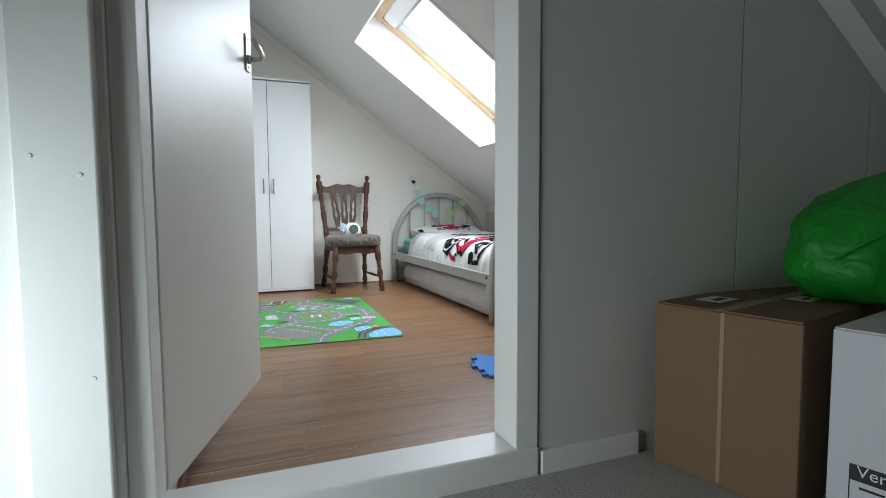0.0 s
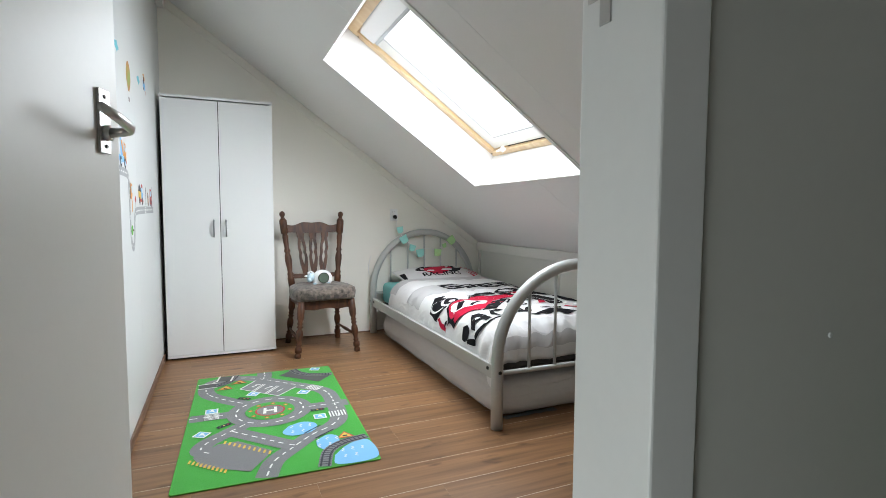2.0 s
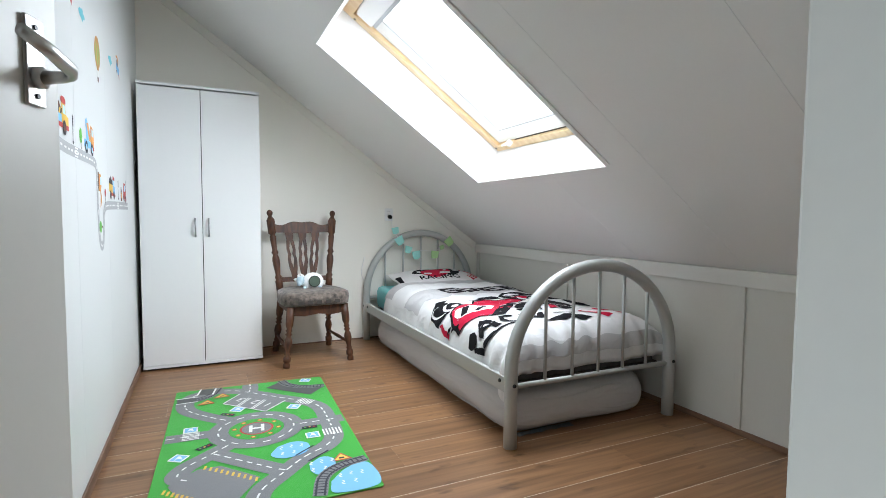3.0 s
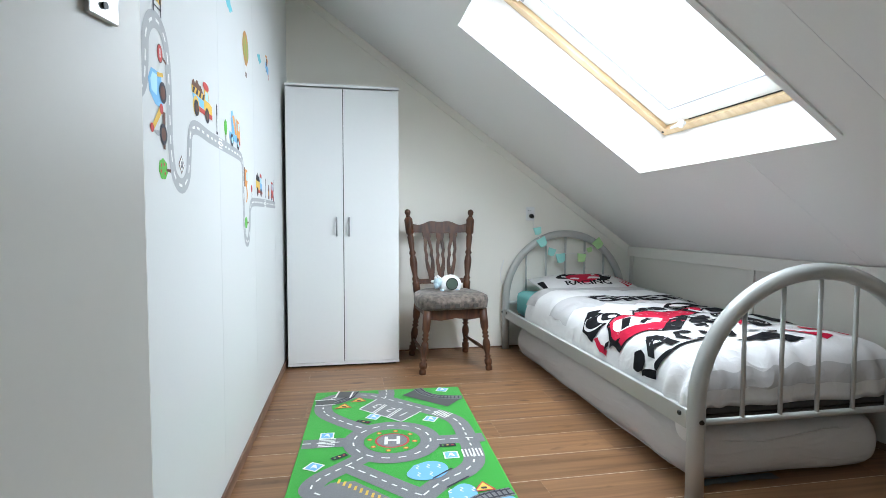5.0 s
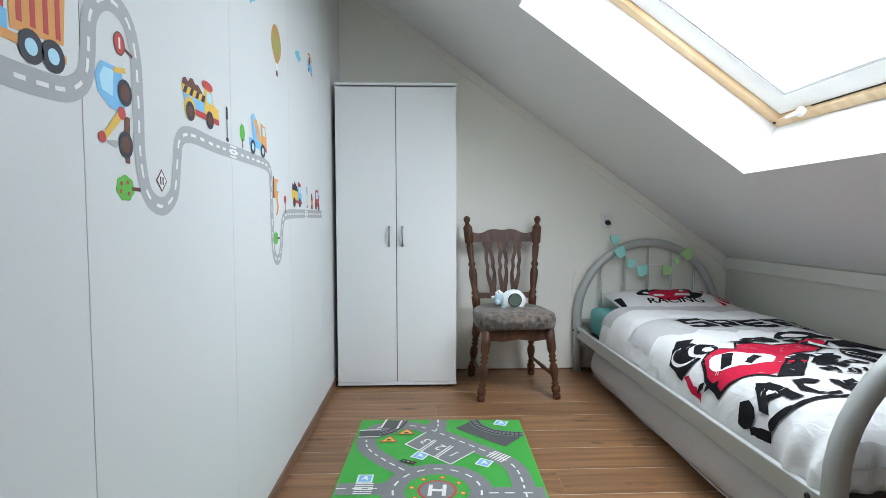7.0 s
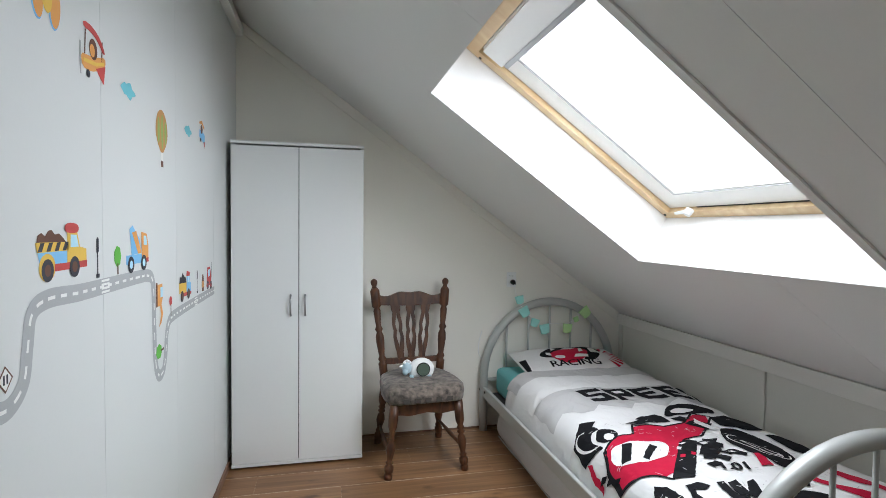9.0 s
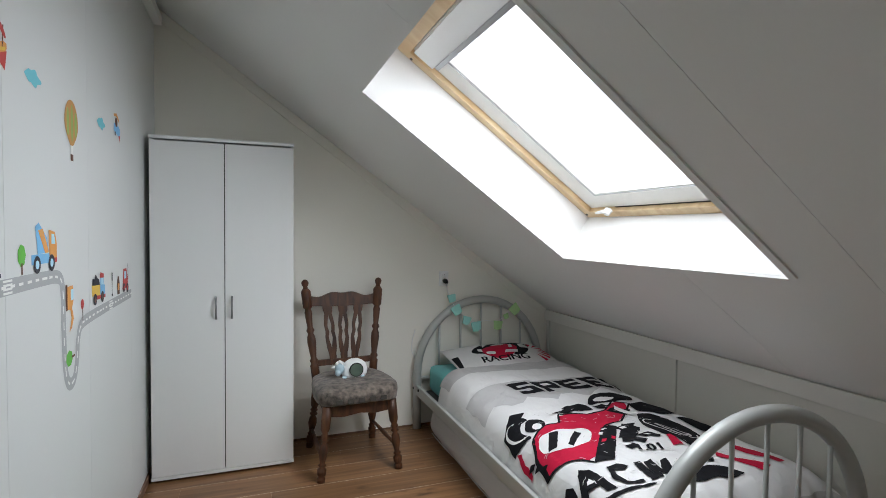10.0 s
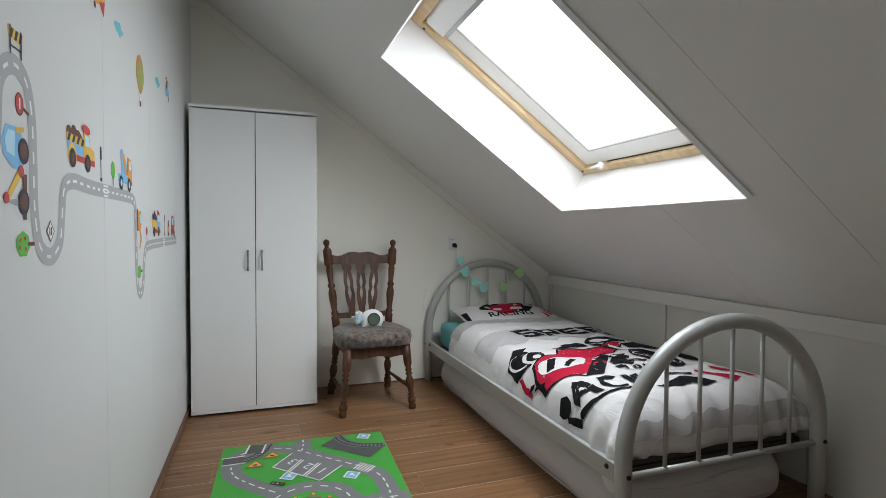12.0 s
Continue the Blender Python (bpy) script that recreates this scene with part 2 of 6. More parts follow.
glass = bpy.data.materials.new("clear_glass")
glass.use_nodes = True
gb = glass.node_tree.nodes["Principled BSDF"]
gb.inputs["Transmission Weight"].default_value, gb.inputs["Roughness"].default_value, gb.inputs["IOR"].default_value = 1.0, 0.0, 1.1

# ---------------------------------------------------------------- tools for shapes


def thing(name, at, label, category, group=""):
    ob = new(name)
    ob.location = at
    ob.empty_display_size = 0.05
    return tagged(ob, label, category, group)


def part(name, bm, mat, parent=None, label="", smooth=False):
    """Links a bmesh, built in world coordinates, as one mesh under a thing or a part."""
    me = bpy.data.meshes.new(name)
    bmesh.ops.recalc_face_normals(bm, faces=bm.faces)
    bm.to_mesh(me)
    bm.free()
    me.materials.append(mat)
    if smooth:
        for p in me.polygons:
            p.use_smooth = True
    ob = new(name, me)
    if parent is not None:
        ob.parent = parent
        if parent.type == 'EMPTY':
            ob.matrix_parent_inverse = parent.matrix_basis.inverted()
    return tagged(ob, label)


def structure(name, bm, mat, label, category=""):
    return tagged(part(name, bm, mat), label, category or name.split("_")[0], kind="structure")


def add_box(bm, x0, x1, y0, y1, z0, z1, bevel=0.0, place=None):
    vs = [bm.verts.new((x, y, z)) for x in (x0, x1) for y in (y0, y1) for z in (z0, z1)]
    fs = [bm.faces.new([vs[i] for i in q]) for q in ((0, 1, 3, 2), (4, 6, 7, 5), (0, 4, 5, 1), (2, 3, 7, 6), (0, 2, 6, 4), (1, 5, 7, 3))]
    if bevel:
        es = list({e for f in fs for e in f.edges})
        got = bmesh.ops.bevel(bm, geom=es, offset=bevel, segments=2, profile=0.5, affect='EDGES')
        vs = list({v for f in got["faces"] for v in f.verts} | {v for v in vs if v.is_valid})
    if place is not None:
        bmesh.ops.transform(bm, matrix=place, verts=vs)
    return bm


def box(*a, bevel=0.0, place=None):
    return add_box(bmesh.new(), *a, bevel=bevel, place=place)


def slope_box(bm, u0, u1, y0, y1, w0, w1):
    vs = [bm.verts.new(on_slope(u, y, w)) for u in (u0, u1) for y in (y0, y1) for w in (w0, w1)]
    for q in ((0, 1, 3, 2), (4, 6, 7, 5), (0, 4, 5, 1), (2, 3, 7, 6), (0, 2, 6, 4), (1, 5, 7, 3)):
        bm.faces.new([vs[i] for i in q])
    return bm


def gable(x0, x1, y0, y1, z0, drop=0.0, bm=None):
    """A wall or panel whose top follows the slope."""
    bm = bm or bmesh.new()
    rim = [(x0, z0), (x1, z0), (x1, SLOPE_TOP - 0.7076 * x1 - drop), (x0, SLOPE_TOP - 0.7076 * x0 - drop)]
    a = [bm.verts.new((x, y0, z)) for x, z in rim]
    b = [bm.verts.new((x, y1, z)) for x, z in rim]
    bm.faces.new(a[::-1]); bm.faces.new(b)
    for k in range(4):
        bm.faces.new((a[k], a[(k + 1) % 4], b[(k + 1) % 4], b[k]))
    return bm


def add_tube(bm, pts, radius, seg=12, flat_y=1.0):
    """A round bar along a line of points; radius may be a list."""
    pts = [Vector(p) for p in pts]
    rings, side = [], None
    for i, p in enumerate(pts):
        t = (pts[min(i + 1, len(pts) - 1)] - pts[max(i - 1, 0)]).normalized()
        if side is None:
            side = t.orthogonal().normalized()
        side = (side - t * side.dot(t)).normalized()
        up = t.cross(side)
        r = radius[i] if isinstance(radius, (list, tuple)) else radius
        rings.append([bm.verts.new(p + (side * math.cos(a) + up * math.sin(a) * flat_y) * r) for a in (2 * math.pi * k / seg for k in range(seg))])
    for a, b in zip(rings, rings[1:]):
        for k in range(seg):
            bm.faces.new((a[k], a[(k + 1) % seg], b[(k + 1) % seg], b[k]))
    bm.faces.new(rings[0][::-1])
    bm.faces.new(rings[-1])
    return bm


def tube(pts, radius, seg=12, flat_y=1.0):
    return add_tube(bmesh.new(), pts, radius, seg, flat_y)


def lathe(p0, p1, profile, seg=14):
    """A turned piece from p0 to p1; profile: (share of the way, radius)."""
    p0, p1 = Vector(p0), Vector(p1)
    return tube([p0.lerp(p1, s) for s, _ in profile], [r for _, r in profile], seg)


def add_plate(bm, outline, to_world, lift, thick=0.0008):
    """A thin printed or cut shape; outline in the plane's own coordinates, to_world(a, b, height)."""
    low = [bm.verts.new(to_world(a, b, lift)) for a, b in outline]
    top = [bm.verts.new(to_world(a, b, lift + thick)) for a, b in outline]
    n = len(outline)
    bm.faces.new(top)
    for i in range(n):
        bm.faces.new((low[i], low[(i + 1) % n], top[(i + 1) % n], top[i]))
    return bm


def plate(outline, to_world, lift, thick=0.0008):
    return add_plate(bmesh.new(), outline, to_world, lift, thick)


def oval(a, b, ra, rb=None, n=20, turn=0.0):
    rb = ra if rb is None else rb
    c, s = math.cos(turn), math.sin(turn)
    return [(a + ra * math.cos(t) * c - rb * math.sin(t) * s, b + ra * math.cos(t) * s + rb * math.sin(t) * c) for t in (2 * math.pi * k / n for k in range(n))]


def rect(a, b, wa, hb, turn=0.0):
    c, s = math.cos(turn), math.sin(turn)
    return [(a + p * c - q * s, b + p * s + q * c) for p, q in ((-wa / 2, -hb / 2), (wa / 2, -hb / 2), (wa / 2, hb / 2), (-wa / 2, hb / 2))]


def rounded_line(points, step=0.02):
    """A smooth line (Catmull-Rom) through points, at even steps."""
    pts = [Vector(p) for p in points]
    pts = [pts[0] * 2 - pts[1]] + pts + [pts[-1] * 2 - pts[-2]]
    fine = []
    for i in range(1, len(pts) - 2):
        a, b, c, d = pts[i - 1:i + 3]
        n = max(4, int((c - b).length / step))
        for k in range(n):
            t = k / n
            fine.append(0.5 * ((2 * b) + (c - a) * t + (2 * a - 5 * b + 4 * c - d) * t * t + (3 * b - a - 3 * c + d) * t ** 3))
    return fine + [pts[-2]]


def add_ribbon(bm, line, width, to_world, lift):
    left, right = [], []
    for i, p in enumerate(line):
        t = (line[min(i + 1, len(line) - 1)] - line[max(i - 1, 0)]).normalized()
        n = Vector((-t.y, t.x)) * width / 2
        left.append(bm.verts.new(to_world(*(p + n), lift)))
        right.append(bm.verts.new(to_world(*(p - n), lift)))
    for i in range(len(line) - 1):
        bm.faces.new((left[i], right[i], right[i + 1], left[i + 1]))
    return bm


def dashes(line, width, dash, gap, to_world, lift):
    """One bmesh for each dash along a line."""
    run, piece, on, made = 0.0, [line[0]], True, []
    for a, b in zip(line, line[1:]):
        run += (b - a).length
        piece.append(b)
        if run >= (dash if on else gap):
            if on and len(piece) > 1:
                made.append(add_ribbon(bmesh.new(), piece, width, to_world, lift))
            run, piece, on = 0.0, [b], not on
    return made


def letters(text, size):
    """The outline faces of a word in the built-in font, as a bmesh with its left lower corner at 0, 0."""
    data = bpy.data.curves.new("word", 'FONT')
    data.body, data.size, data.resolution_u = text, size, 3
    ob = new("word", data)
    me = bpy.data.meshes.new_from_object(ob.evaluated_get(bpy.context.evaluated_depsgraph_get()))
    bpy.data.objects.remove(ob)
    bm = bmesh.new()
    bm.from_mesh(me)
    bpy.data.meshes.remove(me)
    return bm


def write(text, size, to_world, lift, stretch=1.0, limit=0.0):
    """A word laid on a surface by to_world(a, b, height)."""
    bm = letters(text, size)
    bmesh.ops.triangulate(bm, faces=bm.faces)
    while limit:
        long = [e for e in bm.edges if e.calc_length() > limit]
        if not long:
            break
        bmesh.ops.subdivide_edges(bm, edges=long, cuts=1)
        bmesh.ops.triangulate(bm, faces=bm.faces)
    for v in bm.verts:
        v.co = to_world(v.co.x * stretch, v.co.y, lift)
    return bm


def soft_outline(points, times=2):
    """An outline with its corners cut, for printed shapes that are round."""
    for _ in range(times):
        cut = []
        for (ax, ay), (bx, by) in zip(points, points[1:] + points[:1]):
            cut += [(0.75 * ax + 0.25 * bx, 0.75 * ay + 0.25 * by), (0.25 * ax + 0.75 * bx, 0.25 * ay + 0.75 * by)]
        points = cut
    return points


def cloth(outline, to_world, lift, limit=0.03):
    """A print on cloth: an outline filled and split finely enough to follow the folds."""
    bm = bmesh.new()
    bm.faces.new([bm.verts.new((a, b, 0)) for a, b in outline])
    bm.normal_update()
    bmesh.ops.triangulate(bm, faces=bm.faces)
    for _ in range(8):
        long = [e for e in bm.edges if e.calc_length() > limit]
        if not long:
            break
        bmesh.ops.subdivide_edges(bm, edges=long, cuts=1)
        bmesh.ops.triangulate(bm, faces=bm.faces)
    for v in bm.verts:
        v.co = to_world(v.co.x, v.co.y, lift)
    return bm

# ---------------------------------------------------------------- the room's shell
BACK, KNEE = 4.516, 2.816            # back wall y, knee wall x
DOOR_Y0, DOOR_Y1 = 0.268, 0.385      # the wall with the door: hall face, room face
SKY_U0, SKY_U1, SKY_Y0, SKY_Y1 = 1.271, 2.603, 2.020, 3.248
HALL_Z = 0.055

floor = structure("floor", box(-0.1, KNEE + 0.15, DOOR_Y1, BACK + 0.1, -0.12, -0.0006), M_JOINT, "oak laminate floor with glints painted pale in its bevelled plank joints", "floor")
hall_floor = structure("hall_floor", box(-0.64, KNEE + 0.14, -0.55, DOOR_Y0 + 0.01, -0.30, HALL_Z), M_CARPET, "beige-grey carpet on the landing", "carpet")
structure("stair_floor", box(-0.64, KNEE + 0.14, -2.36, -0.5502, -0.30, HALL_Z - 0.185), M_CARPET, "carpeted top step below the landing", "step")

wall_west = structure("wall_west", box(-0.16, -0.008, DOOR_Y1, BACK + 0.14, -0.1, 2.83), M_WALL, "white panelled wall with narrow vertical joints", "wall")
wall_north = structure("wall_north", gable(-0.008, KNEE + 0.14, BACK, BACK + 0.14, -0.1, -0.015), M_PLASTER, "cream plastered end wall under the roof", "wall")
wall_east = structure("wall_east", box(KNEE, KNEE + 0.14, DOOR_Y1, BACK, -0.1, 0.83), M_KNEE, "low cream knee wall under the slope", "wall")

bm = bmesh.new()
gable(0.871, KNEE, DOOR_Y0 + 0.012, DOOR_Y1, 0, -0.011, bm)
add_box(bm, -0.64, -0.19, DOOR_Y0 + 0.012, DOOR_Y1, 0, 2.83)
add_box(bm, -0.19, 0.0, DOOR_Y0 + 0.012, DOOR_Y1, 2.2455, 2.83)
gable(0.0, 0.871, DOOR_Y0 + 0.012, DOOR_Y1, 2.2455, -0.011, bm)
wall_south = structure("wall_south", bm, M_HALLWALL, "off-white panelled partition with the bedroom doorway", "wall")
for x0, x1 in ((0.874, 1.558), (1.563, 2.165), (2.170, KNEE)):
    part("panel", gable(x0, x1, DOOR_Y0, DOOR_Y0 + 0.0118, HALL_Z, 0.001), M_HALLWALL, wall_south)
part("panel", box(-0.62, -0.245, DOOR_Y0, DOOR_Y0 + 0.012, HALL_Z, 2.8, bevel=0.0015), M_HALLWALL, wall_south)

for x, z in ((1.235, 0.56), (1.10, 0.96), (1.50, 0.66), (0.90, 0.58), (1.30, 1.25)):
    part("nail_head", lathe((x, DOOR_Y0 - 0.0015, z), (x, DOOR_Y0 + 0.0005, z), ((0, 0.003), (1, 0.004)), 8), M_TRIM, wall_south)

# panels of the long wall, with narrow open joints
for y0, y1 in ((DOOR_Y1, 1.076), (1.0772, 1.757), (1.7586, 2.449), (2.4499, 3.13), (3.1308, 3.81), (3.8108, BACK)):
    part("panel", box(-0.008, 0, y0, y1, 0, 2.80, bevel=0.001), M_WALL, wall_west)

# sloping ceiling: boards with fine joints under the roof build-up, open at the skylight
bm = bmesh.new()
for u0, u1, y0, y1 in ((-0.12, SKY_U0, -2.36, BACK + 0.14), (SKY_U1, 3.75, -2.36, BACK + 0.14), (SKY_U0, SKY_U1, -2.36, SKY_Y0), (SKY_U0, SKY_U1, SKY_Y1, BACK + 0.14)):
    slope_box(bm, u0, u1, y0, y1, 0.010, 0.33)
for y0, y1 in ((-2.25, DOOR_Y0), (DOOR_Y1, 1.0935), (1.095, 1.7742), (1.7758, SKY_Y0 - 0.001), (SKY_Y1 + 0.001, BACK)):
    slope_box(bm, 0.0, 3.60, y0, y1, 0, 0.0101)
for y0, y1 in ((SKY_Y0 - 0.001, 2.4592), (2.4608, SKY_Y1 + 0.001)):
    slope_box(bm, 0.0, SKY_U0 - 0.001, y0, y1, 0, 0.0101)
    slope_box(bm, SKY_U1 + 0.001, 3.60, y0, y1, 0, 0.0101)
ceiling = structure("ceiling", bm, M_CEILING, "white boarded sloping ceiling with a skylight opening", "ceiling")
# landing ceiling out of view, dark to keep bounced light down
bm = box(-0.64, -0.012, -2.36, DOOR_Y0 + 0.012, 2.80, 2.90)
hall_ceiling = structure("hall_ceiling", bm, M_LINING, "unseen landing ceiling, made dark to cut bounced light", "ceiling")

# unseen landing walls behind the camera, dark to limit bounce, one with a window
bm = bmesh.new()
for y0, y1, z0, z1 in ((-2.25, -0.53, -0.2, 2.80), (0.09, DOOR_Y0 - 0.001, -0.2, 2.80), (-0.53, 0.09, -0.2, 0.045), (-0.53, 0.09, 0.795, 2.80)):
    add_box(bm, -0.62, -0.52, y0, y1, z0, z1)
structure("hall_wall_west", bm, M_LINING, "unseen landing wall with a window opening, made dark to cut bounced light", "wall")
structure("hall_wall_east", box(KNEE, KNEE + 0.14, -2.36, DOOR_Y0, -0.2, 0.86), M_HALLWALL, "low knee wall of the landing", "wall")
structure("hall_wall_south", gable(0.0, KNEE, -2.36, -2.25, -0.2, -0.011, box(-0.64, -0.001, -2.36, -2.25, -0.2, 2.80)), M_LINING, "unseen landing wall, made dark to cut bounced light", "wall")

# lath over the joint of slope and end wall, and laths along the top of the long wall
structure("trim_north", slope_box(bmesh.new(), 0.05, 3.44, BACK - 0.014, BACK - 0.001, -0.062, -0.001), M_PLASTER, "thin cream lath along the slope joint", "trim")
structure("trim_ridge", box(0.001, 0.05, DOOR_Y1, BACK - 0.015, 2.69, 2.745, bevel=0.004), M_TRIM, "white lath high along the long wall", "trim")
# skirting
structure("baseboard_west", box(0.0005, 0.011, DOOR_Y1 + 0.02, BACK, 0.0, 0.048, bevel=0.002), M_SKIRT, "narrow brown skirting along the white wall", "baseboard")
structure("baseboard_north", box(0.82, KNEE - 0.012, BACK - 0.008, BACK - 0.0005, 0.0, 0.010, bevel=0.002), M_SKIRT, "narrow brown skirting along the end wall", "baseboard")
structure("baseboard_east", box(KNEE - 0.010, KNEE - 0.0005, DOOR_Y1, BACK - 0.011, 0.0, 0.03, bevel=0.002), M_SKIRT, "narrow brown skirting along the knee wall", "baseboard")
structure("baseboard_hall", box(0.876, 1.19, DOOR_Y0 - 0.016, DOOR_Y0 - 0.0005, HALL_Z, HALL_Z + 0.062, bevel=0.002), M_TRIM, "white landing skirting board", "baseboard")

# rail and battens on the knee wall
structure("trim_knee_rail", box(KNEE - 0.022, KNEE - 0.0005, DOOR_Y1, BACK - 0.001, 0.742, 0.822, bevel=0.003), M_RAIL, "white rail board along the top of the knee wall", "trim")
knee_battens = (4.47, 3.15, 1.80)
for y in knee_battens:
    structure("trim_knee_batten", box(KNEE - 0.013, KNEE - 0.0005, y - 0.019, y + 0.019, 0.031, 0.7415, bevel=0.002), M_KNEE, "cream batten on the knee wall", "trim")

# rafter on the landing
structure("trim_rafter", slope_box(bmesh.new(), 0.9, 3.4, DOOR_Y0 - 0.075, DOOR_Y0 - 0.001, -0.078, -0.001), M_HALLWALL, "painted rafter along the landing slope", "trim")

# door frame, sill
bm = box(0.804, 0.868, DOOR_Y0 - 0.006, DOOR_Y1, 0.1305, 2.199, bevel=0.003)
jamb_r = structure("door_jamb", bm, M_TRIM, "white painted door post with a strike plate", "door frame")
strike = part("strike_plate", box(0.8015, 0.8039, 0.334, 0.352, 1.315, 1.425, bevel=0.0008), M_STEEL, jamb_r, "steel strike plate")
part("latch_hole", box(0.8012, 0.8016, 0.338, 0.347, 1.352, 1.392), M_PINE, strike)
part("strike_lip", box(0.8013, 0.8037, 0.3525, 0.372, 1.345, 1.428, bevel=0.0008), M_STEEL, jamb_r, "steel strike plate")
bm = box(-0.045, 0.003, DOOR_Y0 - 0.004, DOOR_Y1, 0.1305, 2.199, bevel=0.003)
structure("door_jamb_hinge", bm, M_TRIM, "white painted door post on the hinge side", "door frame")
bm = box(-0.182, -0.058, DOOR_Y0 - 0.052, DOOR_Y1, HALL_Z, 2.8, bevel=0.004)
post = structure("trim_post", bm, M_TRIM, "broad white painted post with nail heads", "trim")
for x, z in ((-0.155, 0.83), (-0.085, 0.80), (-0.08, 0.44)):
    part("nail_head", lathe((x, DOOR_Y0 - 0.0535, z), (x, DOOR_Y0 - 0.0515, z), ((0, 0.004), (1, 0.005)), 8), M_TRIM, post)
structure("trim_post_groove", box(-0.0575, -0.0455, DOOR_Y0 - 0.028, DOOR_Y1, HALL_Z, 2.8), M_TRIM, "recessed white filler between post and door frame", "trim")
structure("trim_post_outer", box(-0.244, -0.1825, DOOR_Y0 - 0.022, DOOR_Y1, HALL_Z, 2.8, bevel=0.003), M_TRIM, "white painted board beside the post", "trim")
structure("door_lintel", box(-0.045, 0.868, DOOR_Y0 - 0.003, DOOR_Y1, 2.1995, 2.245, bevel=0.003), M_TRIM, "white painted door head", "door frame")
structure("door_sill", box(-0.045, 0.868, DOOR_Y0 - 0.012, DOOR_Y1, 0.0, 0.130, bevel=0.005), M_TRIM, "raised white painted door sill, worn on top", "door sill")

# ---------------------------------------------------------------- skylight
skylight = tagged(thing("window_1", on_slope(SKY_U1, 2.635, 0.27), "pine roof window in a white reveal, overcast sky behind", "skylight"), kind="structure")


def slope_ring(name, u0, u1, y0, y1, t_top, t_bottom, t_side, w0, w1, mat, parent, label=""):
    bm = bmesh.new()
    slope_box(bm, u0, u0 + t_top, y0, y1, w0, w1)
    slope_box(bm, u1 - t_bottom, u1, y0, y1, w0, w1)
    slope_box(bm, u0 + t_top, u1 - t_bottom, y0, y0 + t_side, w0, w1)
    slope_box(bm, u0 + t_top, u1 - t_bottom, y1 - t_side, y1, w0, w1)
    return part(name, bm, mat, parent, label)


frame_outer = slope_ring("window_frame", SKY_U0 + 0.001, SKY_U1 - 0.001, SKY_Y0 + 0.001, SKY_Y1 - 0.001, 0.060, 0.045, 0.055, 0.270, 0.33, M_PINE, skylight, "varnished pine frame")
sash = slope_ring("sash", SKY_U0 + 0.066, SKY_U1 - 0.053, SKY_Y0 + 0.062, SKY_Y1 - 0.062, 0.128, 0.107, 0.146, 0.293, 0.345, M_SASH, skylight, "pale pine sash")
part("vent_bar", slope_box(bmesh.new(), SKY_U0 + 0.075, SKY_U0 + 0.185, SKY_Y0 + 0.08, SKY_Y1 - 0.08, 0.272, 0.292), M_REVEAL, skylight, "white ventilation flap")
part("vent_strip", slope_box(bmesh.new(), SKY_U0 + 0.1855, SKY_U0 + 0.207, SKY_Y0 + 0.10, SKY_Y1 - 0.125, 0.262, 0.292), M_ALU, skylight, "grey aluminium strip")
pane = part("pane", slope_box(bmesh.new(), SKY_U0 + 0.19, SKY_U1 - 0.155, SKY_Y0 + 0.20, SKY_Y1 - 0.20, 0.315, 0.321), glass, skylight, "clear glass pane")
pane.visible_shadow = False
slope_ring("glazing_bead", SKY_U0 + 0.190, SKY_U1 - 0.150, SKY_Y0 + 0.194, SKY_Y1 - 0.194, 0.004, 0.004, 0.004, 0.2895, 0.2925, M_ALU, skylight, "thin grey glazing bead")
# the gap between sash and frame, its shade filled in with a dark strip
part("sash_gap_shade", slope_box(bmesh.new(), SKY_U1 - 0.0528, SKY_U1 - 0.0462, SKY_Y0 + 0.08, SKY_Y1 - 0.25, 0.292, 0.31), M_DARK, skylight, "dark strip painting the shaded gap under the sash")
for u, y in ((SKY_U0 + 0.085, SKY_Y1 - 0.028), (SKY_U1 - 0.035, SKY_Y1 - 0.028)):
    part("screw", tube([on_slope(u, y, 0.2655), on_slope(u, y, 0.2615)], 0.007, 10), M_BOLT, frame_outer)
latch = part("latch", tube([on_slope(SKY_U1 - 0.06, SKY_Y1 - 0.23, 0.262), on_slope(SKY_U1 - 0.052, SKY_Y1 - 0.13, 0.258)], [0.012, 0.007], 10), M_PLASTIC, skylight, "white latch")
part("latch_knob", tube([on_slope(SKY_U1 - 0.062, SKY_Y1 - 0.235, 0.268), on_slope(SKY_U1 - 0.062, SKY_Y1 - 0.235, 0.238)], [0.020, 0.016], 12), M_PLASTIC, latch)
structure("trim_skylight", slope_box(bmesh.new(), 0.75, SKY_U1 - 0.018, SKY_Y0 - 0.040, SKY_Y0 - 0.029, -0.007, -0.0005), M_TRIM, "thin white lath beside the skylight", "trim")

# ---------------------------------------------------------------- open door
ANGLE = 74.0
HINGE = Vector((0.006, DOOR_Y1 + 0.004, 0))
LEAF = Matrix.Translation(HINGE) @ Matrix.Rotation(radians(ANGLE), 4, 'Z')   # local: x to the free edge, -y the landing face
door = tagged(thing("door_1", HINGE + Vector((0, 0, 0.122)), "cream painted flush door standing open, worn at the corner", "door"), kind="structure")
part("door_leaf", box(0.0, 0.785, 0.0, 0.040, 0.122, 2.165, bevel=0.003, place=LEAF), M_DOOR, door)
HZ = 1.285
plate_bm = box(0.700, 0.742, -0.006, -0.0004, HZ - 0.062, HZ + 0.062, bevel=0.002, place=LEAF)
rose = part("handle_plate", plate_bm, M_STEEL, door, "satin steel door plate")
for z in (HZ - 0.048, HZ + 0.048):
    part("screw", tube([LEAF @ Vector((0.721, -0.0062, z)), LEAF @ Vector((0.721, -0.0085, z))], 0.004, 8), M_BOLT, rose)
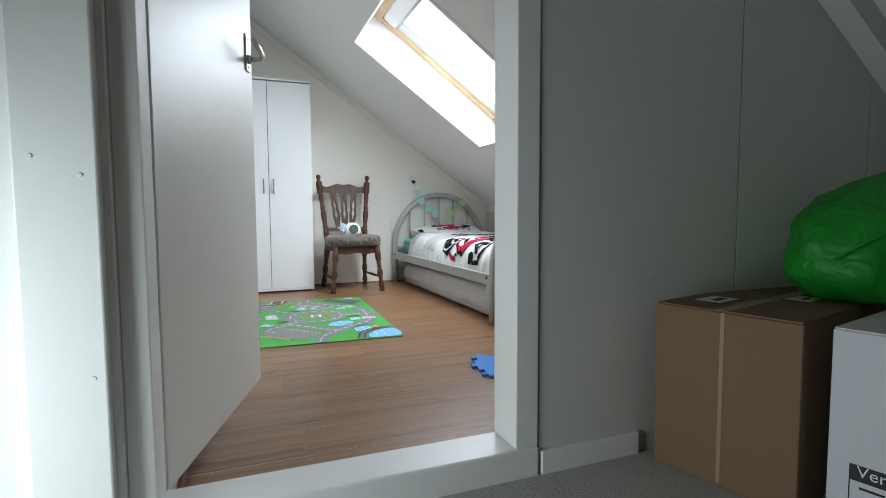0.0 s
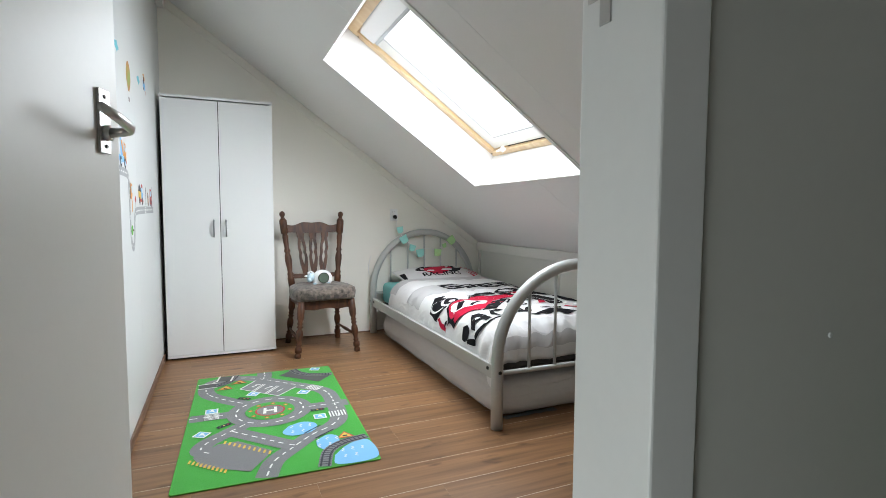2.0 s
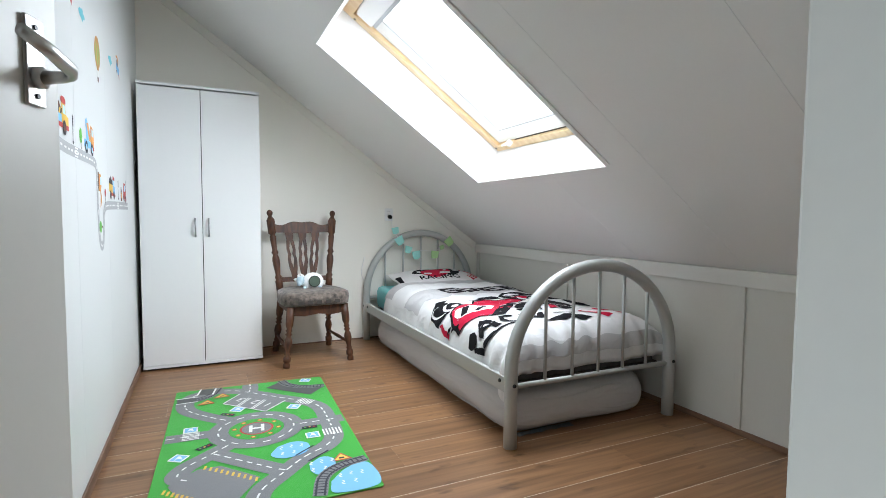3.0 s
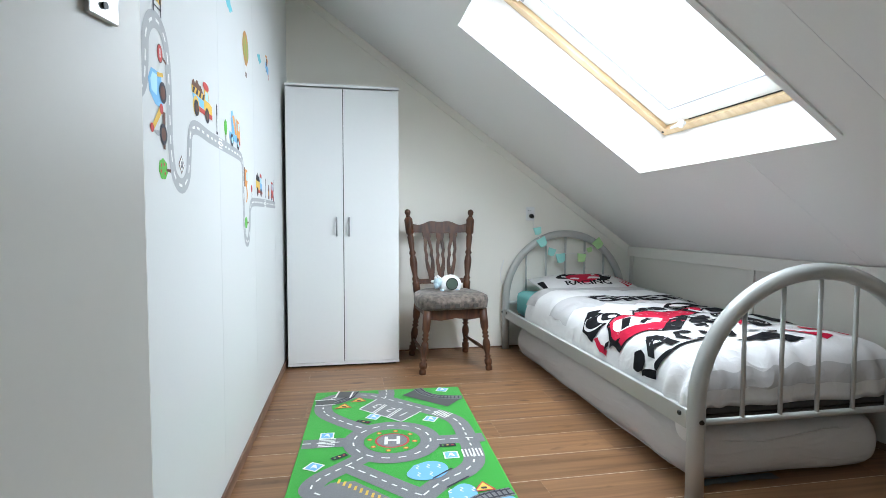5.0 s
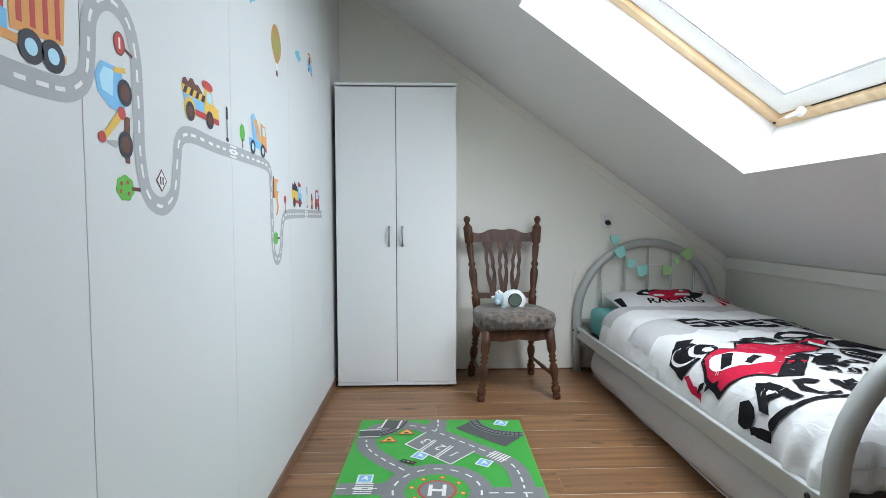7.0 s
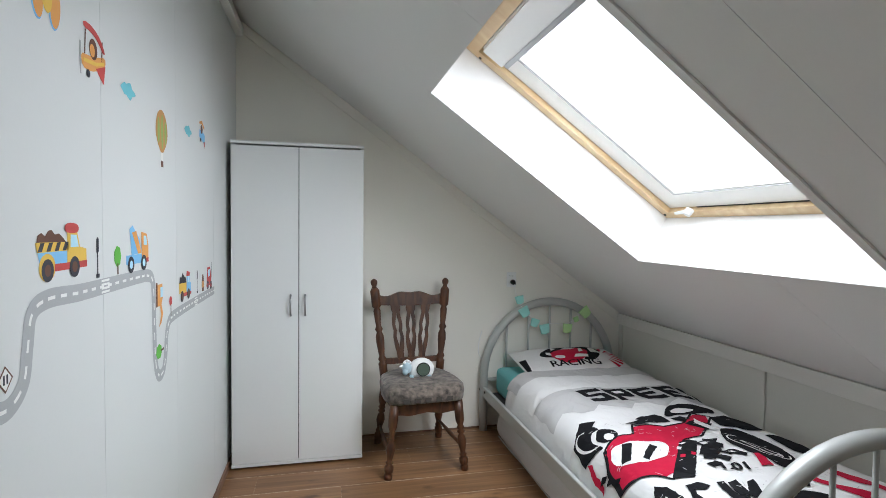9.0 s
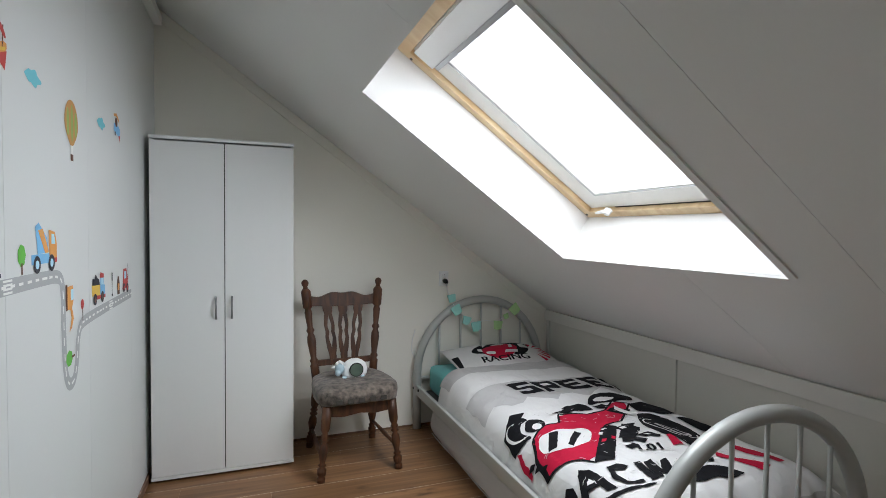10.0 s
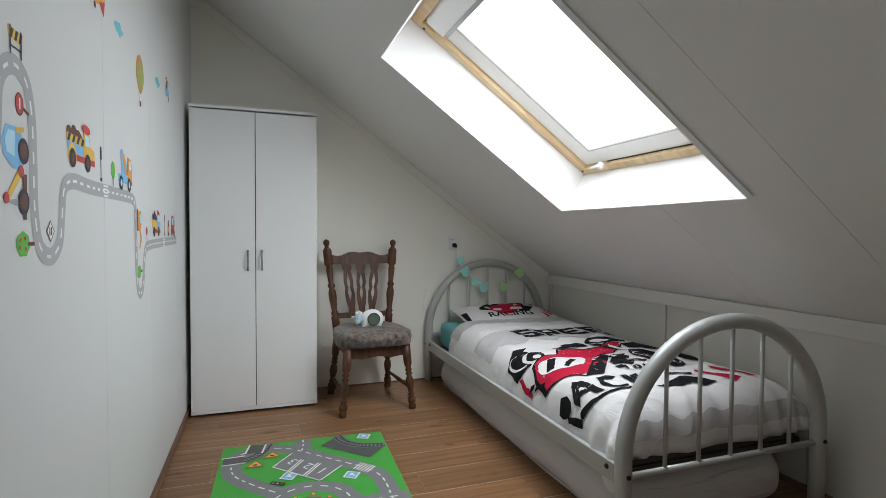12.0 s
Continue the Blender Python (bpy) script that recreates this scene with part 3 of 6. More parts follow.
lever = tube([LEAF @ Vector(p) for p in ((0.721, -0.006, HZ - 0.022), (0.721, -0.040, HZ - 0.020), (0.719, -0.052, HZ - 0.017), (0.708, -0.058, HZ - 0.013), (0.66, -0.058, HZ - 0.002), (0.605, -0.055, HZ + 0.008))], [0.012, 0.010, 0.0105, 0.0105, 0.010, 0.0085], 12, 0.8)
part("door_handle", lever, M_STEEL, door, "satin steel lever handle", smooth=True)
part("collar", tube([LEAF @ Vector((0.721, -0.0062, HZ - 0.022)), LEAF @ Vector((0.721, -0.016, HZ - 0.0215))], 0.0155, 14), M_STEEL, door, smooth=True)

# ---------------------------------------------------------------- wardrobe
WX0, WX1, WY0, WY1, WZ = 0.028, 0.800, 4.142, 4.505, 1.968
wardrobe = thing("wardrobe", (0.414, 4.3, 0), "tall white two-door wardrobe with curved steel handles", "wardrobe")
bm = bmesh.new()
add_box(bm, WX0, WX0 + 0.018, WY0 + 0.02, WY1, 0.035, WZ - 0.019)
add_box(bm, WX1 - 0.018, WX1, WY0 + 0.02, WY1, 0.035, WZ - 0.019)
add_box(bm, WX0 + 0.018, WX1 - 0.018, WY1 - 0.006, WY1, 0.035, WZ - 0.019)
part("body", bm, M_WARDROBE, wardrobe)
# dark strip behind the doors paints the shade between them
part("gap_shade_strip", box(0.405, 0.422, WY0 + 0.0175, WY0 + 0.0195, 0.037, WZ - 0.024), M_DARK, wardrobe)
part("top_panel", box(WX0 - 0.002, WX1 + 0.002, WY0 - 0.004, WY1, WZ - 0.018, WZ, bevel=0.0015), M_WARDROBE, wardrobe)
part("base_panel", box(WX0 - 0.001, WX1 + 0.001, WY0 - 0.002, WY1, 0.016, 0.0345, bevel=0.0015), M_WARDROBE, wardrobe)
part("plinth", box(WX0 + 0.02, WX1 - 0.02, WY0 + 0.03, WY1 - 0.02, 0.0, 0.0155), M_DARK, wardrobe)
for x0, x1, hx in ((WX0 + 0.001, 0.4110, 0.366), (0.4160, WX1 - 0.001, 0.452)):
    leaf_d = part("door", box(x0, x1, WY0, WY0 + 0.017, 0.037, WZ - 0.0275, bevel=0.0012), M_WARDROBE, wardrobe)
    arc = [(hx, WY0 + 0.0005 - 0.026 * math.sin(math.pi * k / 10) ** 0.6, 0.927 + 0.126 * k / 10) for k in range(11)]
    part("handle", tube(arc, [0.0065] + [0.0055] * 9 + [0.0065], 10), M_BRUSHED, leaf_d, "curved satin steel handle", smooth=True)

# ---------------------------------------------------------------- dining chair
CH = Matrix.Translation((1.166, 3.866, 0)) @ Matrix.Rotation(radians(3.4), 4, 'Z') @ Matrix.Diagonal((1, 1, 1.026, 1))


def cp(x, y, z):
    return CH @ Vector((x, y, z))


chair = thing("dining_chair", cp(0, 0.25, 0), "dark-stained turned wooden chair with a worn velvet seat", "chair")
TURN_LEG = tuple((f, r * 0.9 if r > 0.024 else r * 0.78) for f, r in ((0, 0.026), (0.06, 0.0275), (0.085, 0.021), (0.10, 0.029), (0.17, 0.030), (0.20, 0.019), (0.225, 0.027), (0.25, 0.019), (0.30, 0.024), (0.40, 0.031), (0.48, 0.026), (0.52, 0.017), (0.55, 0.028), (0.58, 0.018), (0.61, 0.027), (0.64, 0.021), (0.70, 0.029), (0.80, 0.031), (1, 0.031)))
for sx in (-1, 1):
    part("front_leg", lathe(cp(sx * 0.236, 0.008, 0), cp(sx * 0.195, 0.035, 0.415), TURN_LEG), M_CHAIR, chair, smooth=True)
    part("rear_leg", lathe(cp(sx * 0.215, 0.525, 0), cp(sx * 0.185, 0.425, 0.43), TURN_LEG), M_CHAIR, chair, smooth=True)
    part("side_stretcher", lathe(cp(sx * 0.228, 0.015, 0.13), cp(sx * 0.206, 0.492, 0.13), ((0, 0.009), (0.3, 0.011), (0.5, 0.014), (0.7, 0.011), (1, 0.009)), 10), M_CHAIR, chair, smooth=True)
    low, high = cp(sx * 0.188, 0.425, 0.45), cp(sx * 0.246, 0.508, 1.035)
    post_c = part("back_post", lathe(low, high, ((0, 0.027), (0.16, 0.027), (0.18, 0.029), (0.20, 0.019), (0.23, 0.027), (0.26, 0.018), (0.32, 0.022), (0.42, 0.028), (0.48, 0.026), (0.52, 0.017), (0.55, 0.027), (0.585, 0.017), (0.66, 0.021), (0.75, 0.024), (0.78, 0.018), (0.80, 0.030), (0.97, 0.031), (1, 0.020))), M_CHAIR, chair, smooth=True)
    part("finial", lathe(cp(sx * 0.246, 0.508, 1.030), cp(sx * 0.2505, 0.514, 1.095), ((0, 0.012), (0.15, 0.017), (0.25, 0.013), (0.45, 0.021), (0.68, 0.0235), (0.88, 0.018), (1, 0.005))), M_CHAIR, post_c, smooth=True)
    part("side_rail", box(-0.011, 0.011, 0.06, 0.42, 0.372, 0.418, bevel=0.003, place=CH @ Matrix.Translation((sx * 0.196, 0, 0))), M_CHAIR, chair)


def board(outline, y0, y1, name, parent, tilt=0.14, z_pivot=0.45):
    """A sawn board of the chair's back, leaning with its posts."""
    bm = bmesh.new()
    front = [bm.verts.new(cp(x, y0 + tilt * (z - z_pivot), z)) for x, z in outline]
    back = [bm.verts.new(cp(x, y1 + tilt * (z - z_pivot), z)) for x, z in outline]
    n = len(outline)
    bm.faces.new(front); bm.faces.new(back[::-1])
    for i in range(n):
        bm.faces.new((front[i], front[(i + 1) % n], back[(i + 1) % n], back[i]))
    return part(name, bm, M_CHAIR, parent)


crest = [(-0.232 + 0.464 * k / 24, 0.99 + 0.017 * math.cos(2 * math.pi * (k / 24 - 0.5)) - 0.006 * math.cos(6 * math.pi * (k / 24 - 0.5)) + 0.012 * abs(k / 12 - 1) ** 3) for k in range(25)]
crest_low = [(0.232 - 0.464 * k / 24, 0.915 + 0.008 * abs(k / 12 - 1)) for k in range(25)]
board(crest + crest_low, 0.432, 0.455, "crest_rail", chair)
board([(-0.19, 0.545), (0.19, 0.545), (0.19, 0.580), (-0.19, 0.580)], 0.430, 0.452, "lower_rail", chair)
front_apron = [(-0.185, 0.415), (-0.185, 0.355), (-0.10, 0.345), (0, 0.358), (0.10, 0.345), (0.185, 0.355), (0.185, 0.415)]
board(front_apron, 0.028, 0.047, "front_rail", chair, 0)
board([(-0.175, 0.415), (-0.175, 0.36), (0.175, 0.36), (0.175, 0.415)], 0.405, 0.425, "rear_rail", chair, 0)
SPLAT = ((0.580, 0.022, 0), (0.615, 0.023, 0), (0.645, 0.030, 0), (0.665, 0.032, 0.003), (0.69, 0.034, 0.009), (0.715, 0.035, 0.0135), (0.735, 0.032, 0.011), (0.755, 0.029, 0.006), (0.775, 0.032, 0.011), (0.795, 0.034, 0.0135), (0.82, 0.032, 0.009), (0.85, 0.028, 0.003), (0.87, 0.024, 0), (0.89, 0.030, 0), (0.92, 0.031, 0))
for k in (-1, 0, 1):
    for sgn in (-1, 1):      # two halves, open in the middle
        edge, inner = [], []
        for z, half, hole in SPLAT:
            lean = k * (0.072 + 0.034 * (z - 0.58) / 0.34)
            edge.append((lean + sgn * half, z)); inner.append((lean + sgn * max(hole, 0.0002), z))
        board(edge + inner[::-1], 0.434, 0.446, "splat", chair)

# cushion: rounded, sagging to the edges
bm = bmesh.new()
rings = []
for f, z, grow in ((0.0, 0.418, 0.93), (0.3, 0.428, 1.0), (0.5, 0.470, 1.02), (0.7, 0.497, 1.0), (0.85, 0.512, 0.90), (0.95, 0.520, 0.62), (1.0, 0.522, 0.3)):
    ring = []
    for k in range(36):
        a = 2 * math.pi * k / 36
        c, s = math.cos(a), math.sin(a)
        ex = 0.245 * math.copysign(abs(c) ** 0.42, c)
        ey = 0.235 * math.copysign(abs(s) ** 0.42, s)
        ex *= 1 - 0.10 * (ey / 0.235 > 0) * ey / 0.235
        ring.append(bm.verts.new(cp(ex * grow, 0.215 + ey * grow, z + 0.004 * math.sin(3 * a + f * 4))))
    rings.append(ring)
for a, b in zip(rings, rings[1:]):
    for k in range(36):
        bm.faces.new((a[k], a[(k + 1) % 36], b[(k + 1) % 36], b[k]))
bm.faces.new(rings[0][::-1]); bm.faces.new(rings[-1])
seat = part("seat", bm, M_VELVET, chair, "grey-brown velvet seat cushion with worn checks", smooth=True)
for k in range(5):
    x = -0.155 + k * 0.066
    part("check_patch", box(x, x + 0.036, -0.0295, -0.0265, 0.436, 0.462, bevel=0.001, place=CH), M_VELVET2, seat)

# sheep alarm clock on the seat
CL = CH @ Matrix.Translation((-0.015, 0.22, 0.519)) @ Matrix.Rotation(radians(-4), 4, 'Z')
clock = thing("alarm_clock", CL.translation, "white sheep-shaped alarm clock on the chair seat", "clock")


def blob(center, radii, place, seg=20, rows=10, cut=-1.0):
    bm = bmesh.new()
    bmesh.ops.create_uvsphere(bm, u_segments=seg, v_segments=rows, radius=1)
    for v in bm.verts:
        z = max(v.co.z, cut)
        v.co = place @ (Vector(center) + Vector((v.co.x * radii[0], v.co.y * radii[1], z * radii[2])))
    return bm


part("body", blob((0.025, 0, 0.042), (0.083, 0.045, 0.072), CL, cut=-0.58), M_PLASTIC, clock, "white rounded body", smooth=True)
part("bezel", tube([CL @ Vector((0.03, -0.0435, 0.052)), CL @ Vector((0.03, -0.0475, 0.052))], [0.044, 0.043], 24), M_BOLT, clock, "dark display rim")
part("display", tube([CL @ Vector((0.03, -0.0445, 0.052)), CL @ Vector((0.03, -0.0485, 0.052))], [0.039, 0.038], 24), M_SCREEN, clock, "round grey-green display")
head = part("head", blob((-0.070, -0.02, 0.060), (0.030, 0.030, 0.036), CL), M_FACE, clock, "pale blue sheep head", smooth=True)
part("muzzle", blob((-0.082, -0.040, 0.040), (0.018, 0.020, 0.020), CL), M_FACE, head, smooth=True)
for sx in (-1, 1):
    part("ear", blob((-0.070 + sx * 0.034, -0.015, 0.068), (0.016, 0.006, 0.009), CL, 10, 6), M_PLASTIC, head, smooth=True)
for k in range(5):
    part("curl", blob((-0.085 + k * 0.008, -0.022 + 0.006 * (k % 2), 0.092 + 0.005 * (2 - abs(k - 2))), (0.011, 0.012, 0.010), CL, 10, 6), M_PLASTIC, head, smooth=True)
for x in (-0.04, 0.07):
    part("foot", blob((x, -0.025, 0.006), (0.016, 0.018, 0.010), CL, 10, 6), M_FACE, clock, smooth=True)

# ---------------------------------------------------------------- bed
FOOT, HEAD = 2.138, 4.462
BL, BR = 1.697, 2.714            # tube axes
bed = thing("bed", (2.23, 3.3, 0), "silver tubular steel single bed with arched ends", "bed")


def arch(y, top, spring, r, name):
    pts = [(BL, y, 0.0), (BL, y, spring * 0.5), (BL, y, spring)]
    mid, half = (BL + BR) / 2, (BR - BL) / 2
    pts += [(mid - half * math.cos(math.pi * k / 24), y, spring + (top - spring) * math.sin(math.pi * k / 24)) for k in range(1, 24)]
    pts += [(BR, y, spring), (BR, y, spring * 0.5), (BR, y, 0.0)]
    return part(name, tube(pts, r, 18), M_BED, bed, smooth=True)


def arch_z(x, top, spring):
    mid, half = (BL + BR) / 2, (BR - BL) / 2
    return spring + (top - spring) * math.sqrt(max(0, 1 - ((x - mid) / half) ** 2))


foot_arch = arch(FOOT, 0.838, 0.36, 0.0315, "foot_arch")
head_arch = arch(HEAD, 0.933, 0.40, 0.030, "head_arch")
part("foot_rail", tube([(BL, FOOT, 0.288), (BR, FOOT, 0.288)], 0.0125, 12), M_BED, bed, smooth=True)
part("head_rail", tube([(BL, HEAD, 0.37), (BR, HEAD, 0.37)], 0.0125, 12), M_BED, bed, smooth=True)
for k in range(5):
    x = 1.888 + 0.163 * k
    part("bar", tube([(x, FOOT, 0.29), (x, FOOT, arch_z(x, 0.838, 0.36) - 0.01)], 0.0085, 10), M_BED, bed, smooth=True)
    x = BL + (BR - BL) * (k + 1) / 6
    part("bar", tube([(x, HEAD, 0.37), (x, HEAD, arch_z(x, 0.933, 0.40) - 0.01)], 0.0085, 10), M_BED, bed, smooth=True)
for x, sx in ((BL, -1), (BR, 1)):
    xs = sorted((x + sx * 0.014, x - sx * 0.010))
    bm = box(xs[0], xs[1], FOOT + 0.035, HEAD - 0.03, 0.252, 0.326, bevel=0.004)
    rail = part("side_rail", bm, M_BED, bed)
    lip = sorted((x - sx * 0.010, x - sx * 0.05))
    part("rail_lip", box(lip[0], lip[1], FOOT + 0.04, HEAD - 0.04, 0.252, 0.258), M_BED, rail)
    for y in (FOOT + 0.075, HEAD - 0.075):
        part("bolt", tube([(x + sx * 0.0135, y, 0.300), (x + sx * 0.020, y, 0.300)], [0.011, 0.008], 12), M_BOLT, rail)
for x in (BL, BR):
    part("bolt", tube([(x, FOOT - 0.030, 0.300), (x, FOOT - 0.037, 0.300)], [0.010, 0.007], 12), M_BOLT, foot_arch)
for x in (BL, BR):
    part("bolt", tube([(x - 0.027, HEAD, 0.300), (x - 0.033, HEAD, 0.300)], [0.010, 0.007], 12), M_BOLT, head_arch)
part("bed_base", box(BL + 0.024, BR - 0.024, FOOT + 0.06, HEAD - 0.05, 0.259, 0.285), M_SLATS, bed, "dark bed base")

part("base_front", box(BL + 0.05, BR - 0.05, FOOT + 0.062, FOOT + 0.15, 0.2855, 0.335, bevel=0.01), M_SLATS, bed, "dark end of the bed base")

mattress = thing("mattress", (2.23, 3.3, 0.286), "mattress in a teal fitted sheet on the bed", "mattress")
part("sheet", box(BL + 0.072, BR - 0.06, FOOT + 0.17, HEAD - 0.035, 0.286, 0.474, bevel=0.04), M_TEAL, mattress, smooth=True)

DX0, DX1, DY0, DY1 = BL + 0.016, BR + 0.030, FOOT + 0.045, 4.06


def duvet_z(x, y):
    s = (x - DX0) / (DX1 - DX0)
    across = max(0.0, 1 - abs(2 * s - 1) ** 8.0) ** 0.5
    v = min(1.0, max(0.0, (y - DY0) / 0.21))
    along = (1 - (1 - v) ** 2.8) ** 0.6
    w = min(1.0, max(0.0, (DY1 - y) / 0.05))
    n = noise.noise(Vector((x * 4.5, y * 3.0, 1.7))) * 0.012 + noise.noise(Vector((x * 13, y * 9, 4.1))) * 0.006
    warp = 0.25 * noise.noise(Vector((x * 2, y * 2, 7.7)))
    n += 0.004 * (1 - abs(noise.noise(Vector((x * 5 + 2 * warp, y * 7 - x * 4, 2.2))))) ** 5
    n -= 0.005 * (1 - abs(noise.noise(Vector((x * 4 + warp, y * 4 + x * 2 + warp, 5.5))))) ** 5
    side = max(0.0, abs(2 * s - 1) - 0.72) / 0.28
    n += side * 0.024 * math.sin(y * 32 + 3 * math.sin(y * 7)) * (0.5 + noise.noise(Vector((y * 2.5, 3, 1))))
    foot = max(0.0, 1 - v * 1.4)
    n += foot * 0.026 * math.sin(x * 34 + 4 * math.sin(x * 6))
    crease = 0.003 * math.sin(28 * (y + 0.35 * x)) * max(0.0, noise.noise(Vector((x * 3, y * 3, 9))))
    return 0.292 + 0.042 * max(0.0, 1 - (y - DY0) / 0.16) ** 2 + (0.243 + n + crease) * across * along * (0.92 + 0.08 * w ** 0.5) + 0.012 * math.sin(y * 3.1 + 1)


def gathers(x, y):
    """How far the cloth's folds push it sideways, at the foot and along the sides."""
    s = (x - DX0) / (DX1 - DX0)
    foot = max(0.0, 1 - (y - DY0) / 0.20)
    corner = math.exp(-((y - DY0 - 0.10) / 0.16) ** 2)
    side = max(0.0, abs(2 * s - 1) - 0.80) / 0.20
    fy = foot * (0.007 * math.sin(x * 43 + 5 * math.sin(x * 7)) + 0.006 * math.sin(x * 17 + 1))
    fx = side * ((0.003 + 0.011 * corner) * math.sin(y * 46 + 5 * math.sin(y * 6)) + 0.007 * noise.noise(Vector((y * 5, 0.3, 8))) - 0.012 * corner)
    return fx if s < 0.5 else -fx, fy


NX, NY = 90, 220
bm = bmesh.new()
top_v, low_v = [], []
for i in range(NX + 1):
    tr, lr = [], []
    for j in range(NY + 1):
        # finer towards the edges, where the cloth turns down
        a = 0.5 - 0.5 * math.cos(math.pi * i / NX)
        x, y = DX0 + (DX1 - DX0) * a, DY0 + (DY1 - DY0) * (j / NY)
        edge = 0.018 * noise.noise(Vector((x * 7, y * 7, 2)))
        z = duvet_z(x, y)
        gx, gy = gathers(x, y)
        bx = x + (edge if i in (0, NX) else 0) + gx
        tr.append(bm.verts.new((bx, y + gy, z)))
        lr.append(bm.verts.new((bx, y + gy, max(0.270 + 0.05 * max(0.0, 1 - (y - DY0) / 0.16) ** 2, z - 0.05))))
    top_v.append(tr); low_v.append(lr)
for i in range(NX):
    for j in range(NY):
        bm.faces.new((top_v[i][j], top_v[i + 1][j], top_v[i + 1][j + 1], top_v[i][j + 1]))
        bm.faces.new((low_v[i][j], low_v[i][j + 1], low_v[i + 1][j + 1], low_v[i + 1][j]))
for i in range(NX):
    for j in (0, NY):
        bm.faces.new((top_v[i][j], low_v[i][j], low_v[i + 1][j], top_v[i + 1][j]))
for j in range(NY):
    for i in (0, NX):
        bm.faces.new((top_v[i][j], top_v[i][j + 1], low_v[i][j + 1], low_v[i][j]))
duvet = thing("duvet", (2.23, 3.1, 0.3), "white duvet with black and red motorcycle racing print", "duvet")
cover = part("cover", bm, M_DUVET, duvet, smooth=True)


part("hanging_corner", blob((BL + 0.030, FOOT + 0.105, 0.232), (0.022, 0.050, 0.055), Matrix.Identity(4), 16, 10), M_DUVET, duvet, smooth=True)


def on_duvet(a, b, h):
    gx, gy = gathers(a, b)
    slack = h * 1.3 if a < DX0 + 0.06 else 0.0       # on the hanging side a print stands off sideways
    return Vector((a + gx - slack, b + gy - (h if b < DY0 + 0.06 else 0.0), duvet_z(a, b) + h))


def word_on_duvet(text, x, y, size, stretch, turn, lift=0.0035):
    c, s = math.cos(turn), math.sin(turn)

    def place(a, b, h):
        return on_duvet(x + a * c - b * s, y + a * s + b * c, h)
    return write(text, size, place, lift, stretch, 0.018)


def worn(outline, size=0.0045):
    """A printed outline with the uneven edge of a worn stencil."""
    rough = []
    for (ax, ay), (bx, by) in zip(outline, outline[1:] + outline[:1]):
        n = max(1, int(math.dist((ax, ay), (bx, by)) / 0.016))
        for k in range(n):
            x, y = ax + (bx - ax) * k / n, ay + (by - ay) * k / n
            grow = min(1.0, max(0.25, (x - DX0) / 0.12))
            rough.append((x + size * grow * noise.noise(Vector((x * 70, y * 70, 1))), y + size * noise.noise(Vector((x * 70, y * 70, 6)))))
    return rough


def worn_cloth(outline, to_world, lift, limit):
    return cloth(worn(list(outline)), to_world, lift, limit)


# grey clouds, then red, black and white shapes, then words, each a hair higher
band = [(DX0 + 0.02 + 0.98 * k / 14, 3.36 + 0.05 * math.sin(k * 1.9)) for k in range(15)] + [(DX1 - 0.03, 3.60), (2.3, 3.64), (2.0, 3.66), (DX0 + 0.02, 3.62)]
part("cloud_print", cloth(band, on_duvet, 0.0018, 0.018), M_PRINTGREY, cover)
part("foot_band", cloth([(DX0 + 0.03, DY0 + 0.004), (DX1 - 0.03, DY0 + 0.004), (DX1 - 0.03, DY0 + 0.030), (DX0 + 0.03, DY0 + 0.026)], on_duvet, 0.0016, 0.015), M_PRINTGREY, cover)
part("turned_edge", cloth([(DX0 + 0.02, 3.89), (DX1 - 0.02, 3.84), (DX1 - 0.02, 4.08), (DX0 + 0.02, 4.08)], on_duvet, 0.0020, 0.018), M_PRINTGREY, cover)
part("red_fairing_print", worn_cloth(soft_outline([(1.781, 2.947), (1.743, 2.852), (1.723, 2.723), (1.747, 2.707), (1.783, 2.687), (1.855, 2.587), (2.015, 2.767), (2.145, 2.902), (2.254, 2.917), (2.472, 3.120), (2.414, 3.193), (2.291, 3.086), (2.168, 3.070), (2.028, 3.124), (1.972, 3.027), (1.870, 3.009)], 1), on_duvet, 0.0028, 0.015), M_PRINTRED, cover)
part("rear_wheel_print", worn_cloth(soft_outline([(1.778, 3.186), (1.740, 3.127), (1.727, 3.051), (1.732, 2.994), (1.754, 2.989), (1.792, 2.959), (1.774, 3.051), (1.796, 3.106), (1.844, 3.103), (1.836, 3.147)], 2), on_duvet, 0.0034, 0.012), M_PRINTBLACK, cover)
part("hub_ring_print", worn_cloth(soft_outline([(1.836, 3.118), (1.917, 3.072), (1.867, 2.985), (1.804, 2.980), (1.786, 3.044)], 2), on_duvet, 0.004, 0.015), M_PRINTBLACK, cover)
part("hub_print", worn_cloth(soft_outline([(1.835, 3.060), (1.882, 3.042), (1.848, 2.988), (1.812, 2.998)], 2), on_duvet, 0.0048, 0.02), M_DUVET, cover)
part("number_plate_print", worn_cloth(soft_outline([(1.782, 2.918), (1.761, 2.845), (1.804, 2.739), (1.928, 2.735), (2.029, 2.838), (2.045, 2.926), (1.947, 2.928), (1.837, 2.931)], 2), on_duvet, 0.0042, 0.02), M_DUVET, cover)
part("number_one_print", worn_cloth([(1.849, 2.925), (1.890, 2.910), (1.806, 2.790), (1.778, 2.815)], on_duvet, 0.0054, 0.015), M_PRINTBLACK, cover)
part("number_one_print", worn_cloth([(1.964, 2.893), (1.980, 2.859), (1.859, 2.743), (1.847, 2.770)], on_duvet, 0.0054, 0.015), M_PRINTBLACK, cover)
